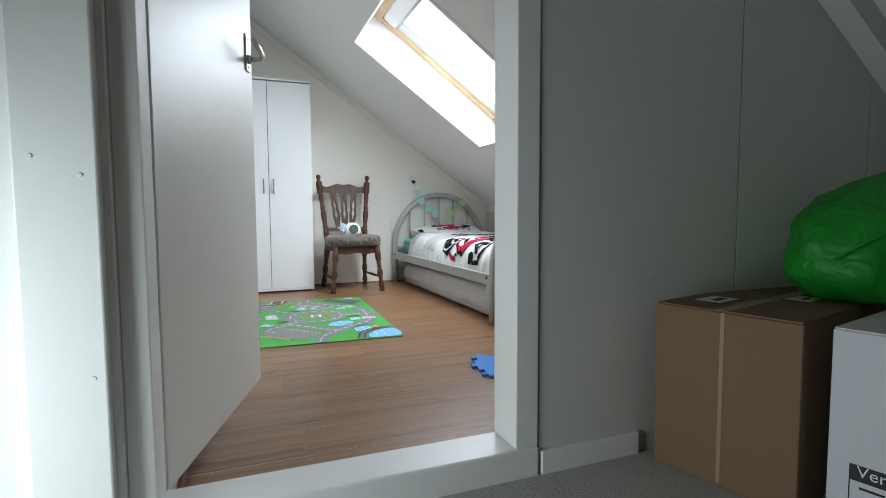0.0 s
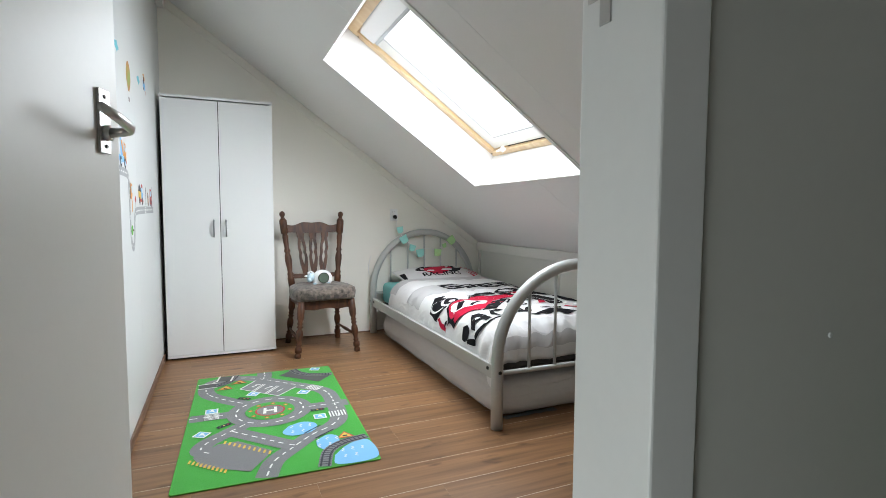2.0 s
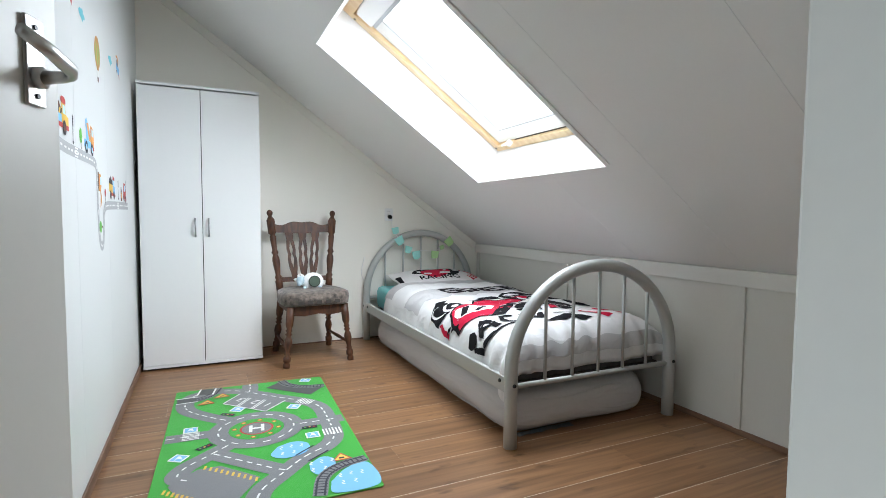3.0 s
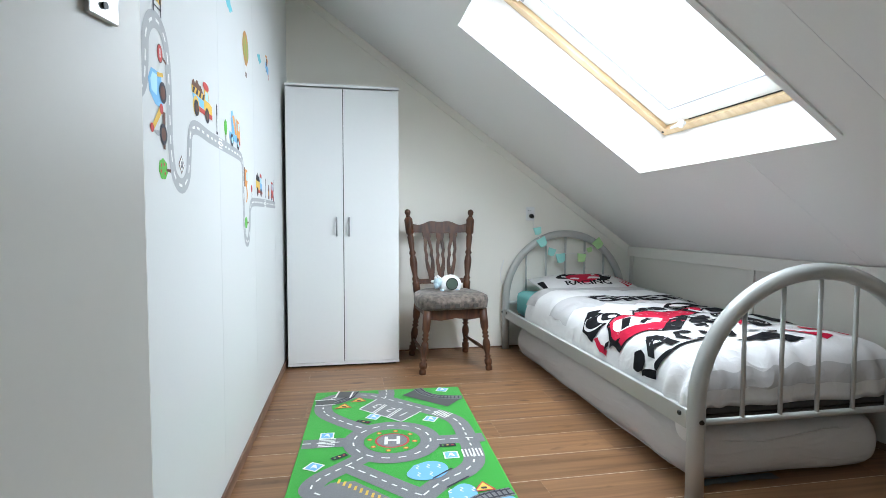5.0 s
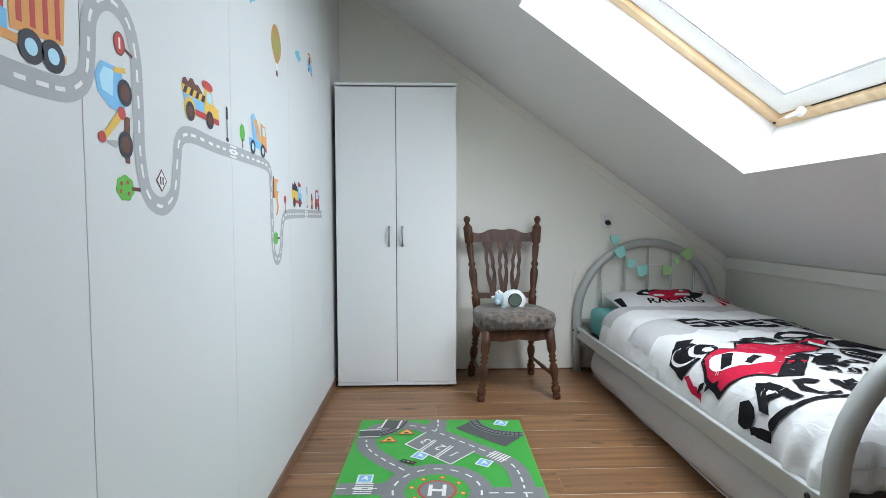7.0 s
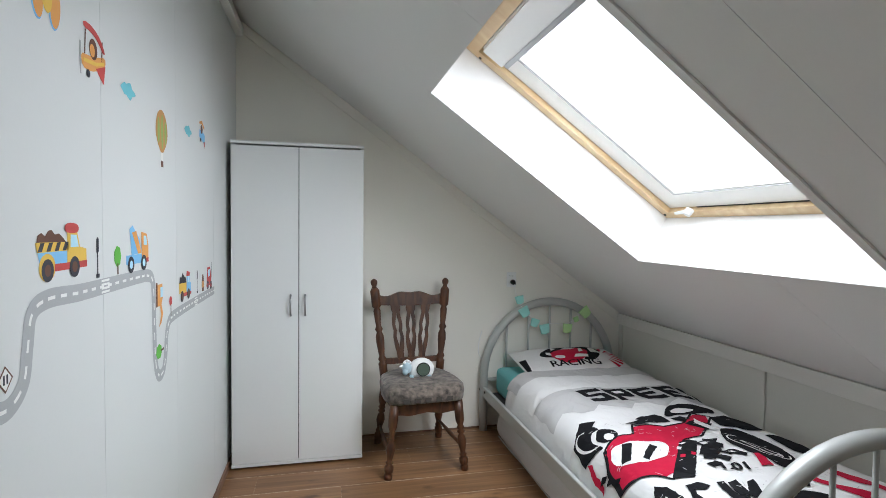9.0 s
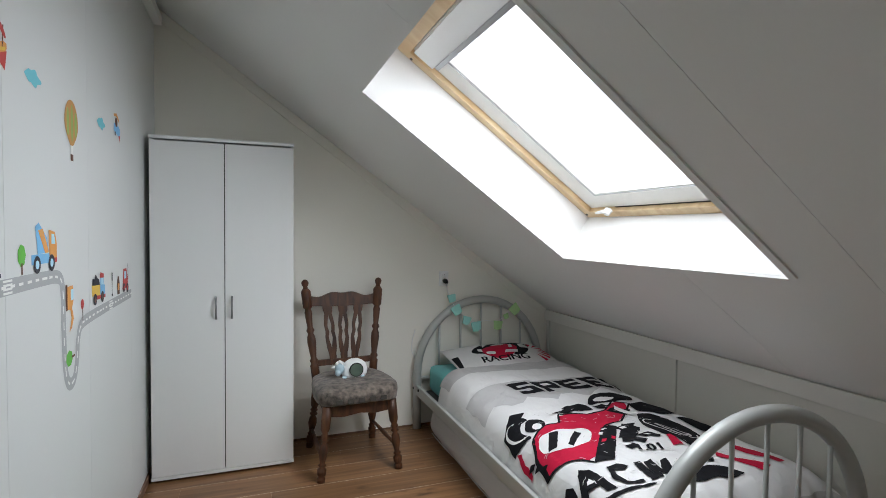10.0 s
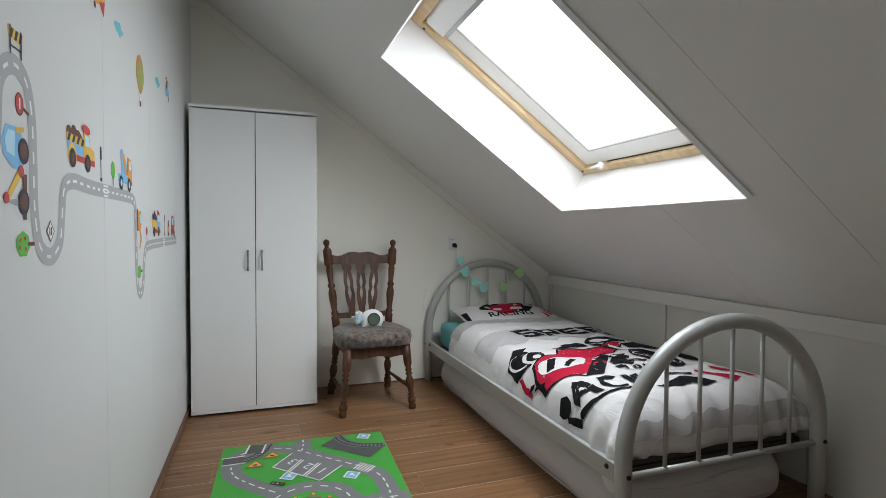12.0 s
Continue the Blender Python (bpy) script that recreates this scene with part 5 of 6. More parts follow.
RY = Vector((RX.y, -RX.x, 0))
RUG0 = Vector((0.255, 3.575, 0))
RW, RL = 0.848, 1.50


def on_rug(a, b, h):
    p = RUG0 + RX * a + RY * b
    return Vector((p.x, p.y, 0.007 + h))


rug = thing("play_rug", on_rug(RW / 2, RL / 2, -0.007), "green play rug printed with grey roads and a helipad", "rug")
bm = bmesh.new()
outline = []
for ca, cb, a0 in ((RW - 0.012, RL - 0.012, 0), (0.012, RL - 0.012, 90), (0.012, 0.012, 180), (RW - 0.012, 0.012, 270)):
    outline += [(ca + 0.012 * math.cos(radians(a0 + 30 * k)), cb + 0.012 * math.sin(radians(a0 + 30 * k))) for k in range(4)]
add_plate(bm, outline, on_rug, -0.0068, 0.0068)
pile = part("rug_base", bm, C_GREEN, rug, "bright green pile")
part("bound_edge", tube([on_rug(a, b, -0.003) for a, b in outline + outline[:1]], 0.0035, 6), C_LEAF, rug, "darker green bound edge", smooth=True)
V2 = Vector
ROAD_W = 0.094
roads = [
    [V2((0.41, 0.005)), V2((0.41, 0.08)), V2((0.40, 0.15))],
    [V2((0.27, 0.57)), V2((0.17, 0.47)), V2((0.08, 0.35)), V2((0.06, 0.22)), V2((0.10, 0.11)), V2((0.20, 0.075)), V2((0.32, 0.10)), V2((0.42, 0.18)), V2((0.56, 0.315)), V2((0.69, 0.44)), V2((0.755, 0.56)), V2((0.765, 0.76)), V2((0.755, 0.96)), V2((0.70, 1.06)), V2((0.59, 1.14)), V2((0.49, 1.25)), V2((0.40, 1.36)), V2((0.36, 1.495))],
    [V2((0.005, 0.72)), V2((0.12, 0.72)), V2((0.22, 0.72))],
    [V2((0.62, 0.755)), V2((0.72, 0.755)), V2((0.842, 0.755))],
    [V2((0.28, 0.89)), V2((0.20, 0.97)), V2((0.11, 1.06)), V2((0.09, 1.14)), V2((0.16, 1.20))],
    [V2((0.22, 0.96)), V2((0.32, 1.06)), V2((0.45, 1.19)), V2((0.50, 1.23))],
]
lines = [rounded_line(r, 0.012) for r in roads]
ring_line = [V2((0.413 + 0.178 * math.cos(2 * math.pi * k / 60), 0.735 + 0.178 * math.sin(2 * math.pi * k / 60))) for k in range(61)]
for k, l in enumerate(lines + [ring_line]):
    part("road", add_ribbon(bmesh.new(), l, ROAD_W, on_rug, 0.0006 + 0.00025 * k), C_ROAD, pile)
    for d in dashes(l, 0.008, 0.026, 0.024, on_rug, 0.0030):
        part("dash", d, C_WHITE, pile)
part("yard", plate([(0.16, 1.09), (0.25, 1.09), (0.40, 1.25), (0.30, 1.42), (0.10, 1.30), (0.06, 1.20)], on_rug, 0.0022, 0.0002), C_ROAD, pile)
for (a0, b0), (a1, b1) in (((0.19, 1.085), (0.385, 1.265)), ((0.05, 1.24), (0.20, 1.38))):
    bm = bmesh.new()
    for k in range(10):
        t = k / 9
        add_plate(bm, rect(a0 + (a1 - a0) * t, b0 + (b1 - b0) * t, 0.010, 0.032, 0.2), on_rug, 0.0028, 0.0002)
    part("yellow_hatching", bm, C_YELLOW, pile)
part("parking_lot", plate([(0.35, 0.17), (0.255, 0.31), (0.47, 0.515), (0.585, 0.385)], on_rug, 0.0026, 0.0002), C_ROAD, pile)
bm = bmesh.new()
for p, q in (((0.35, 0.17), (0.255, 0.31)), ((0.255, 0.31), (0.47, 0.515)), ((0.47, 0.515), (0.585, 0.385)), ((0.325, 0.375), (0.395, 0.26)), ((0.335, 0.385), (0.405, 0.27)), ((0.395, 0.445), (0.475, 0.325)), ((0.405, 0.455), (0.485, 0.335))):
    add_ribbon(bm, [V2(p), V2(q)], 0.007, on_rug, 0.0034)
part("parking_lines", bm, C_WHITE, pile)
for text, a, b in (("3", 0.385, 0.27), ("2", 0.458, 0.34), ("1", 0.522, 0.41)):
    part("parking_number", write(text, 0.085, lambda p, q, h, a=a, b=b: on_rug(a - p * 0.72 - q * 0.69, b - p * 0.69 + q * 0.72, h), 0.0036), C_WHITE, pile)
part("helipad_green", plate(oval(0.413, 0.735, 0.13, 0.13, 36), on_rug, 0.0026, 0.0002), C_GREEN, pile)
part("helipad_rim", plate(oval(0.413, 0.735, 0.080, 0.080, 32), on_rug, 0.0030, 0.0002), C_RED, pile)
part("helipad", plate(oval(0.413, 0.735, 0.070, 0.070, 32), on_rug, 0.0034, 0.0002), C_ROAD, pile)
bm = bmesh.new()
for a, b, w, h in ((0.385, 0.735, 0.016, 0.085), (0.441, 0.735, 0.016, 0.085), (0.413, 0.735, 0.05, 0.018)):
    add_plate(bm, rect(a, b, w, h, 0.06), on_rug, 0.0038, 0.0002)
part("helipad_letter", bm, C_WHITE, pile)
for k in range(8):
    a = 2 * math.pi * k / 8 + 0.2
    lamp_spot = part("helipad_light", plate(oval(0.413 + 0.105 * math.cos(a), 0.735 + 0.105 * math.sin(a), 0.0125, 0.0125, 12), on_rug, 0.0030, 0.0002), C_RED, pile)
    part("light_centre", plate(oval(0.413 + 0.105 * math.cos(a), 0.735 + 0.105 * math.sin(a), 0.008, 0.008, 10), on_rug, 0.0034, 0.0002), C_YELLOW, lamp_spot)
for a, b, turn in ((0.69, 0.44, 0.75), (0.755, 0.91, 0.0), (0.115, 0.72, 1.571)):
    bm = bmesh.new()
    for k in range(6):
        off = (k - 2.5) * 0.016
        add_plate(bm, rect(a + off * math.cos(turn), b + off * math.sin(turn), 0.008, 0.075, turn), on_rug, 0.0034, 0.0002)
    part("zebra_crossing", bm, C_WHITE, pile)
for pts in ([(0.49, 0.995), (0.56, 0.965), (0.62, 0.995), (0.625, 1.06), (0.58, 1.11), (0.50, 1.12), (0.455, 1.07)], [(0.60, 1.22), (0.66, 1.17), (0.705, 1.20), (0.70, 1.27), (0.64, 1.33), (0.60, 1.29)], [(0.66, 1.40), (0.74, 1.31), (0.835, 1.29), (0.84, 1.48), (0.66, 1.49)]):
    l = rounded_line([V2(p) for p in pts + pts[:1]], 0.02)[:-1]
    pond = part("pond", plate([tuple(p) for p in l], on_rug, 0.0030, 0.0002), C_POND, pile)
    ca, cb = sum(p[0] for p in pts) / len(pts), sum(p[1] for p in pts) / len(pts)
    bm = bmesh.new()
    for da, db in ((-0.045, -0.03), (0.0, -0.035), (0.045, -0.03), (-0.045, 0.03), (0.005, 0.03)):
        w = rounded_line([V2((ca + da, cb + db - 0.016)), V2((ca + da + 0.008, cb + db - 0.006)), V2((ca + da - 0.004, cb + db + 0.004)), V2((ca + da + 0.006, cb + db + 0.016))], 0.006)
        part("wave", add_ribbon(bmesh.new(), w, 0.0045, on_rug, 0.0036), C_WHITE, pile)
bm = bmesh.new()
add_ribbon(bm, [V2((0.555, 1.115)), V2((0.645, 1.04))], 0.008, on_rug, 0.0038)
add_ribbon(bm, [V2((0.60, 1.19)), V2((0.70, 1.115))], 0.008, on_rug, 0.0038)
part("bridge_rails", bm, C_NAVY, pile)
part("station_yard", plate([(0.60, 0.015), (0.50, 0.115), (0.735, 0.335), (0.83, 0.22), (0.68, 0.15)], on_rug, 0.0026, 0.0002), C_ASPHALT, pile)
rail_a = [V2((0.60, 0.01)), V2((0.63, 0.10)), V2((0.71, 0.17)), V2((0.84, 0.20))]
rail_b = [V2((0.05, 0.20)), V2((0.12, 0.19)), V2((0.19, 0.13)), V2((0.23, 0.01))]
rail_c = [V2((0.60, 1.49)), V2((0.64, 1.35)), V2((0.72, 1.28)), V2((0.84, 1.25))]
for l in (rail_a, rail_b, rail_c):
    r = rounded_line(l, 0.01)
    bm = bmesh.new()
    add_ribbon(bm, r, 0.058, on_rug, 0.0034)
    track = part("rail_bed", bm, C_ROAD, pile)
    bm = bmesh.new()
    for off in (-0.017, 0.017):
        side = []
        for i, p in enumerate(r):
            t = (r[min(i + 1, len(r) - 1)] - r[max(i - 1, 0)]).normalized()
            side.append(p + V2((-t.y, t.x)) * off)
        add_ribbon(bm, side, 0.008, on_rug, 0.0042)
    for i in range(2, len(r) - 2, 2):
        t = (r[i + 1] - r[i - 1]).normalized()
        add_ribbon(bm, [r[i] - V2((-t.y, t.x)) * 0.025, r[i] + V2((-t.y, t.x)) * 0.025], 0.006, on_rug, 0.0040)
    part("rails", bm, C_NAVY, track)
for a, b, turn in ((0.165, 0.065, 0.15), (0.065, 0.185, 1.5)):
    bm = bmesh.new()
    add_plate(bm, rect(a, b, 0.075, 0.10, turn), on_rug, 0.0044, 0.0002)
    cross = part("level_crossing", bm, C_ASPHALT, pile)
    for s in (-1, 1):
        part("stop_line", plate(rect(a + s * 0.042 * math.cos(turn), b + s * 0.042 * math.sin(turn), 0.010, 0.11, turn), on_rug, 0.0046, 0.0002), C_WHITE, cross)
for a, b, turn in ((0.33, 0.43, 0.5), (0.62, 0.50, 0.5), (0.11, 0.64, 0.0), (0.66, 0.92, 0.0), (0.08, 0.95, 0.55), (0.745, 0.05, 0.4)):
    sign = part("road_sign", plate(rect(a, b, 0.066, 0.066, turn), on_rug, 0.0030, 0.0002), C_WHITE, pile)
    part("sign_face", plate(rect(a, b, 0.052, 0.052, turn), on_rug, 0.0034, 0.0002), C_POND, sign)
    part("sign_mark", plate([(a + p * 0.016, b + q * 0.019) for p, q in ((-1, 1), (-0.2, -1), (0.5, -0.9), (1, 1), (0.3, 0.5), (-0.3, 0.2))], on_rug, 0.0038, 0.0002), C_WHITE, sign)
for a, b, turn in ((0.28, 0.49, 0.5), (0.66, 0.82, 0.0), (0.18, 0.87, -0.6)):
    tl = part("traffic_light", plate(rect(a, b, 0.074, 0.030, turn), on_rug, 0.0030, 0.0002), C_NAVY, pile)
    for k, c in ((-1, C_LEAF), (0, C_YELLOW), (1, C_RED)):
        part("lens", plate(oval(a + k * 0.022 * math.cos(turn), b + k * 0.022 * math.sin(turn), 0.0058, 0.0058, 10), on_rug, 0.0034, 0.0002), c, tl)
for a, b in ((0.17, 0.25), (0.25, 0.16), (0.74, 1.20)):
    w = part("warning_sign", plate([(a - 0.048, b + 0.036), (a + 0.044, b + 0.03), (a + 0.004, b - 0.040)], on_rug, 0.0030, 0.0002), C_RED, pile)
    part("warning_face", plate([(a - 0.034, b + 0.028), (a + 0.032, b + 0.024), (a + 0.003, b - 0.028)], on_rug, 0.0034, 0.0002), C_YELLOW, w)
    part("warning_mark", plate(rect(a, b + 0.012, 0.022, 0.014), on_rug, 0.0038, 0.0002), C_NAVY, w)

# ---------------------------------------------------------------- wall stickers on the long wall (a: along the wall, b: height)


def on_wall(a, b, h):
    return Vector((0.0004 + h, a, b))


GROUP = "vehicle stickers on the long wall"


def sticker(name, a, b, label):
    return thing(name, (0.001, a, b), label, "wall sticker", GROUP)


def bit(name, outline, mat, parent, level=1):
    return part(name, plate(outline, on_wall, 0.0003 * level, 0.0002), mat, parent)


road = sticker("road_sticker", 2.4, 1.2, "winding grey road sticker with white dashes on the wall")
way = rounded_line([V2(p) for p in ((1.16, 1.31), (1.36, 1.30), (1.54, 1.297), (1.66, 1.297), (1.725, 1.305), (1.765, 1.335), (1.777, 1.385), (1.785, 1.450), (1.815, 1.490), (1.86, 1.502), (1.905, 1.480), (1.928, 1.42), (1.933, 1.33), (1.935, 1.22), (1.960, 1.142), (2.020, 1.118), (2.075, 1.150), (2.093, 1.22), (2.110, 1.282), (2.17, 1.304), (2.32, 1.300), (2.50, 1.300), (2.70, 1.300), (2.79, 1.297), (2.835, 1.282), (2.850, 1.23), (2.853, 1.12), (2.862, 1.00), (2.885, 0.945), (2.920, 0.930), (2.955, 0.945), (2.980, 1.00), (2.992, 1.06), (3.025, 1.105), (3.10, 1.117), (3.30, 1.122), (3.55, 1.125), (3.82, 1.127))], 0.012)
tar = part("tarmac", add_ribbon(bmesh.new(), way, 0.042, on_wall, 0.0003), C_GREY, road)
for d in dashes(way, 0.0075, 0.020, 0.014, on_wall, 0.0009):
    part("dash", d, C_WHITE, tar)
for a in (2.46, 3.43):
    bm = bmesh.new()
    for k in range(4):
        add_plate(bm, rect(a, 1.300 - (0.178 if a > 3 else 0) + (k - 1.5) * 0.010, 0.05, 0.0055), on_wall, 0.0009, 0.0002)
    part("zebra_crossing", bm, C_WHITE, tar)


def wheels(parent, spots, r, hub=C_SKY):
    for a, b in spots:
        w = bit("wheel", oval(a, b, r, r, 18), C_NAVY, parent, 4)
        bit("rim", oval(a, b, r * 0.5, r * 0.5, 14), hub, w, 5)


tr = sticker("dump_truck_sticker", 1.62, 1.40, "red and orange dump truck sticker with striped load bed")
bit("bed", [(1.605, 1.362), (1.715, 1.372), (1.725, 1.485), (1.60, 1.470)], C_ORANGE, tr, 1)
for k in range(4):
    bit("stripe", rect(1.622 + 0.027 * k, 1.425, 0.011, 0.095), C_RED, tr, 2)
bit("cab", [(1.50, 1.368), (1.595, 1.368), (1.595, 1.455), (1.545, 1.460), (1.52, 1.42), (1.50, 1.41)], C_RED, tr, 1)
bit("cab_lower", [(1.50, 1.350), (1.60, 1.350), (1.60, 1.385), (1.50, 1.395)], C_POND, tr, 2)
bit("window", [(1.535, 1.405), (1.585, 1.405), (1.585, 1.445), (1.55, 1.447)], C_SKY, tr, 3)
bit("chassis", rect(1.61, 1.350, 0.22, 0.014), C_ORANGE, tr, 3)
wheels(tr, ((1.548, 1.345), (1.643, 1.347), (1.690, 1.347)), 0.026)

ex = sticker("crane_tractor_sticker", 1.85, 1.29, "blue tractor sticker with a yellow arm, turned on its side")
bit("cab", [(1.793, 1.352), (1.812, 1.380), (1.875, 1.382), (1.890, 1.330), (1.882, 1.296), (1.835, 1.300), (1.800, 1.322)], C_POND, ex)
bit("window", [(1.805, 1.352), (1.820, 1.372), (1.850, 1.372), (1.845, 1.322), (1.812, 1.328)], C_SKY, ex, 2)
bit("roof", rect(1.870, 1.378, 0.04, 0.010, 0.2), C_YELLOW, ex, 2)
bit("arm", [(1.862, 1.300), (1.880, 1.292), (1.818, 1.235), (1.806, 1.242)], C_YELLOW, ex, 3)
bit("joint", oval(1.872, 1.296, 0.013, 0.013, 12), C_RED, ex, 4)
bit("joint", oval(1.808, 1.240, 0.011, 0.011, 12), C_RED, ex, 4)
bit("boom", [(1.880, 1.292), (1.900, 1.292), (1.896, 1.20), (1.882, 1.20)], C_BROWN, ex, 2)
bit("hook", [(1.812, 1.236), (1.85, 1.226), (1.862, 1.232), (1.852, 1.240)], C_GREY, ex, 2)
for a, b, r in ((1.885, 1.338, 0.024), (1.883, 1.236, 0.024)):
    w = bit("wheel", oval(a, b, r, r * 1.1, 18), C_NAVY, ex, 4)
    bit("rim", oval(a, b, r * 0.65, r * 0.7, 14), C_BROWN, w, 5)

st = sticker("stop_sign_sticker", 1.875, 1.425, "red round sign sticker")
bit("disc", oval(1.872, 1.430, 0.019, 0.023, 18), C_BROWN, st)
bit("face", oval(1.872, 1.430, 0.016, 0.020, 18), C_RED, st, 2)
bit("mark", rect(1.872, 1.431, 0.006, 0.022), C_WHITE, st, 3)
bit("post", rect(1.902, 1.421, 0.030, 0.007, -0.25), C_BROWN, st)
ba = sticker("barrier_sticker", 1.84, 1.54, "black and yellow road barrier sticker")
bit("board", [(1.829, 1.573), (1.892, 1.571), (1.890, 1.548), (1.831, 1.550)], C_YELLOW, ba)
for k in range(3):
    bit("stripe", [(1.834 + 0.020 * k, 1.551), (1.844 + 0.020 * k, 1.551), (1.853 + 0.019 * k, 1.571), (1.843 + 0.019 * k, 1.571)], C_NAVY, ba, 2)
for a in (1.837, 1.884):
    bit("leg", rect(a, 1.547, 0.005, 0.056), C_NAVY, ba, 3)
bit("crossbar", rect(1.860, 1.536, 0.046, 0.004), C_NAVY, ba)
di = sticker("diamond_sign_sticker", 2.02, 1.176, "small white diamond sign sticker with dark bars")
bit("plate", [(2.019, 1.150), (2.043, 1.176), (2.019, 1.202), (1.995, 1.176)], C_BROWN, di)
bit("face", [(2.019, 1.155), (2.038, 1.176), (2.019, 1.197), (2.000, 1.176)], C_WHITE, di, 2)
for a in (2.014, 2.024):
    bit("mark", rect(a, 1.176, 0.005, 0.018), C_NAVY, di, 3)


def tree_sticker(a, b, s, turn, apples=False):
    t = sticker("tree_sticker", a, b, "round green tree sticker")
    c, n = math.cos(turn), math.sin(turn)
    crown = [(a + (p * c - q * n) * s, b + (p * n + q * c) * s) for p, q in ((0.30 * math.cos(x) * (1 + 0.06 * math.cos(7 * x)), 0.15 + 0.36 * math.sin(x) * (1 + 0.06 * math.cos(7 * x))) for x in (2 * math.pi * k / 26 for k in range(26)))]
    bit("crown", crown, C_LEAF, t)
    if apples:
        for p, q in ((-0.12, 0.02), (0.10, 0.30), (-0.08, 0.34), (0.14, 0.06)):
            bit("apple", oval(a + (p * c - q * n) * s, b + (p * n + q * c) * s, 0.0045, 0.0045, 10), C_RED, t, 2)
    bit("stem", [(a + (p * c - q * n) * s, b + (p * n + q * c) * s) for p, q in ((-0.05, -0.48), (0.05, -0.48), (0.04, -0.10), (-0.04, -0.10))], C_BROWN, t, 2)


tree_sticker(1.890, 1.150, 0.085, 1.571, True)
tree_sticker(2.545, 1.362, 0.080, 0.0)
tree_sticker(2.915, 1.018, 0.085, 1.571)


def lorry(a, b, s, name, label, body, load, cab):
    """A lorry seen from its side, s metres long, standing on height b."""
    t = sticker(name, a + s / 2, b, label)
    def q(p, r):
        return (a + p * s, b + r * s * 0.84)
    bit("body", [q(0.02, 0.22), q(0.60, 0.18), q(0.60, 0.46), q(0.0, 0.50)], body, t, 1)
    bit("load", [q(0.02, 0.48), q(0.06, 0.66), q(0.18, 0.62), q(0.28, 0.74), q(0.42, 0.62), q(0.52, 0.60), q(0.58, 0.45)], load, t, 2)
    bit("cab", [q(0.60, 0.14), q(0.99, 0.14), q(0.99, 0.40), q(0.90, 0.42), q(0.86, 0.66), q(0.62, 0.70)], cab, t, 1)
    bit("roof", [q(0.58, 0.62), q(0.88, 0.60), q(0.88, 0.70), q(0.62, 0.76)], C_RED, t, 3)
    bit("window", [q(0.68, 0.44), q(0.86, 0.42), q(0.83, 0.60), q(0.69, 0.61)], C_SKY, t, 3)
    bit("bumper", [q(0.30, 0.10), q(1.0, 0.08), q(1.0, 0.16), q(0.30, 0.20)], C_RED, t, 3)
    for p in (0.22, 0.76):
        w = bit("wheel", oval(*q(p, 0.12), 0.12 * s, 0.12 * s, 18), C_NAVY, t, 4)
        bit("rim", oval(*q(p, 0.12), 0.07 * s, 0.07 * s, 14), C_BROWN, w, 5)


tp = sticker("tipper_sticker", 2.24, 1.34, "yellow and blue tipper lorry sticker with brown load")
bit("body", [(2.134, 1.405), (2.262, 1.405), (2.262, 1.368), (2.144, 1.370)], C_POND, tp, 1)
bit("load", [(2.130, 1.421), (2.135, 1.438), (2.150, 1.444), (2.164, 1.436), (2.176, 1.448), (2.190, 1.450), (2.204, 1.440), (2.222, 1.442), (2.240, 1.432), (2.254, 1.421)], C_BROWN, tp, 1)
bit("board", [(2.126, 1.424), (2.264, 1.423), (2.262, 1.403), (2.132, 1.403)], C_YELLOW, tp, 2)
for k in range(4):
    bit("stripe", [(2.133 + 0.034 * k, 1.404), (2.149 + 0.034 * k, 1.404), (2.161 + 0.034 * k, 1.423), (2.145 + 0.034 * k, 1.423)], C_NAVY, tp, 3)
bit("arch", oval(2.171, 1.370, 0.033, 0.030, 18), C_YELLOW, tp, 2)
bit("bumper", [(2.200, 1.360), (2.353, 1.360), (2.353, 1.376), (2.200, 1.376)], C_RED, tp, 3)
bit("cab", [(2.256, 1.374), (2.352, 1.374), (2.351, 1.404), (2.318, 1.410), (2.306, 1.444), (2.258, 1.446)], C_YELLOW, tp, 2)
bit("window", [(2.272, 1.410), (2.311, 1.410), (2.301, 1.438), (2.273, 1.439)], C_SKY, tp, 3)
bit("roof", soft_outline([(2.244, 1.443), (2.312, 1.441), (2.312, 1.465), (2.248, 1.467)], 2), C_RED, tp, 4)
for a in (2.171, 2.290):
    w = bit("wheel", oval(a, 1.364, 0.0245, 0.0245, 18), C_NAVY, tp, 4)
    bit("rim", oval(a, 1.364, 0.013, 0.013, 14), C_BROWN, w, 5)
lorry(3.16, 1.155, 0.185, "coal_lorry_sticker", "small yellow and blue lorry sticker", C_YELLOW, C_NAVY, C_POND)
mx = sticker("mixer_sticker", 2.70, 1.39, "blue and orange concrete mixer lorry sticker")
bit("chassis", rect(2.70, 1.358, 0.185, 0.028), C_POND, mx, 1)
bit("drum", [(2.635, 1.45), (2.66, 1.462), (2.72, 1.42), (2.735, 1.375), (2.65, 1.372), (2.645, 1.41)], C_POND, mx, 2)
bit("stripe", [(2.655, 1.44), (2.69, 1.445), (2.735, 1.375), (2.705, 1.374)], C_ORANGE, mx, 3)
bit("cab", [(2.74, 1.352), (2.80, 1.352), (2.80, 1.40), (2.785, 1.435), (2.735, 1.442)], C_ORANGE, mx, 2)
bit("window", [(2.755, 1.40), (2.787, 1.398), (2.778, 1.428), (2.756, 1.43)], C_SKY, mx, 3)
bit("bumper", rect(2.77, 1.350, 0.06, 0.014), C_RED, mx, 3)
wheels(mx, ((2.645, 1.343), (2.755, 1.343)), 0.025)
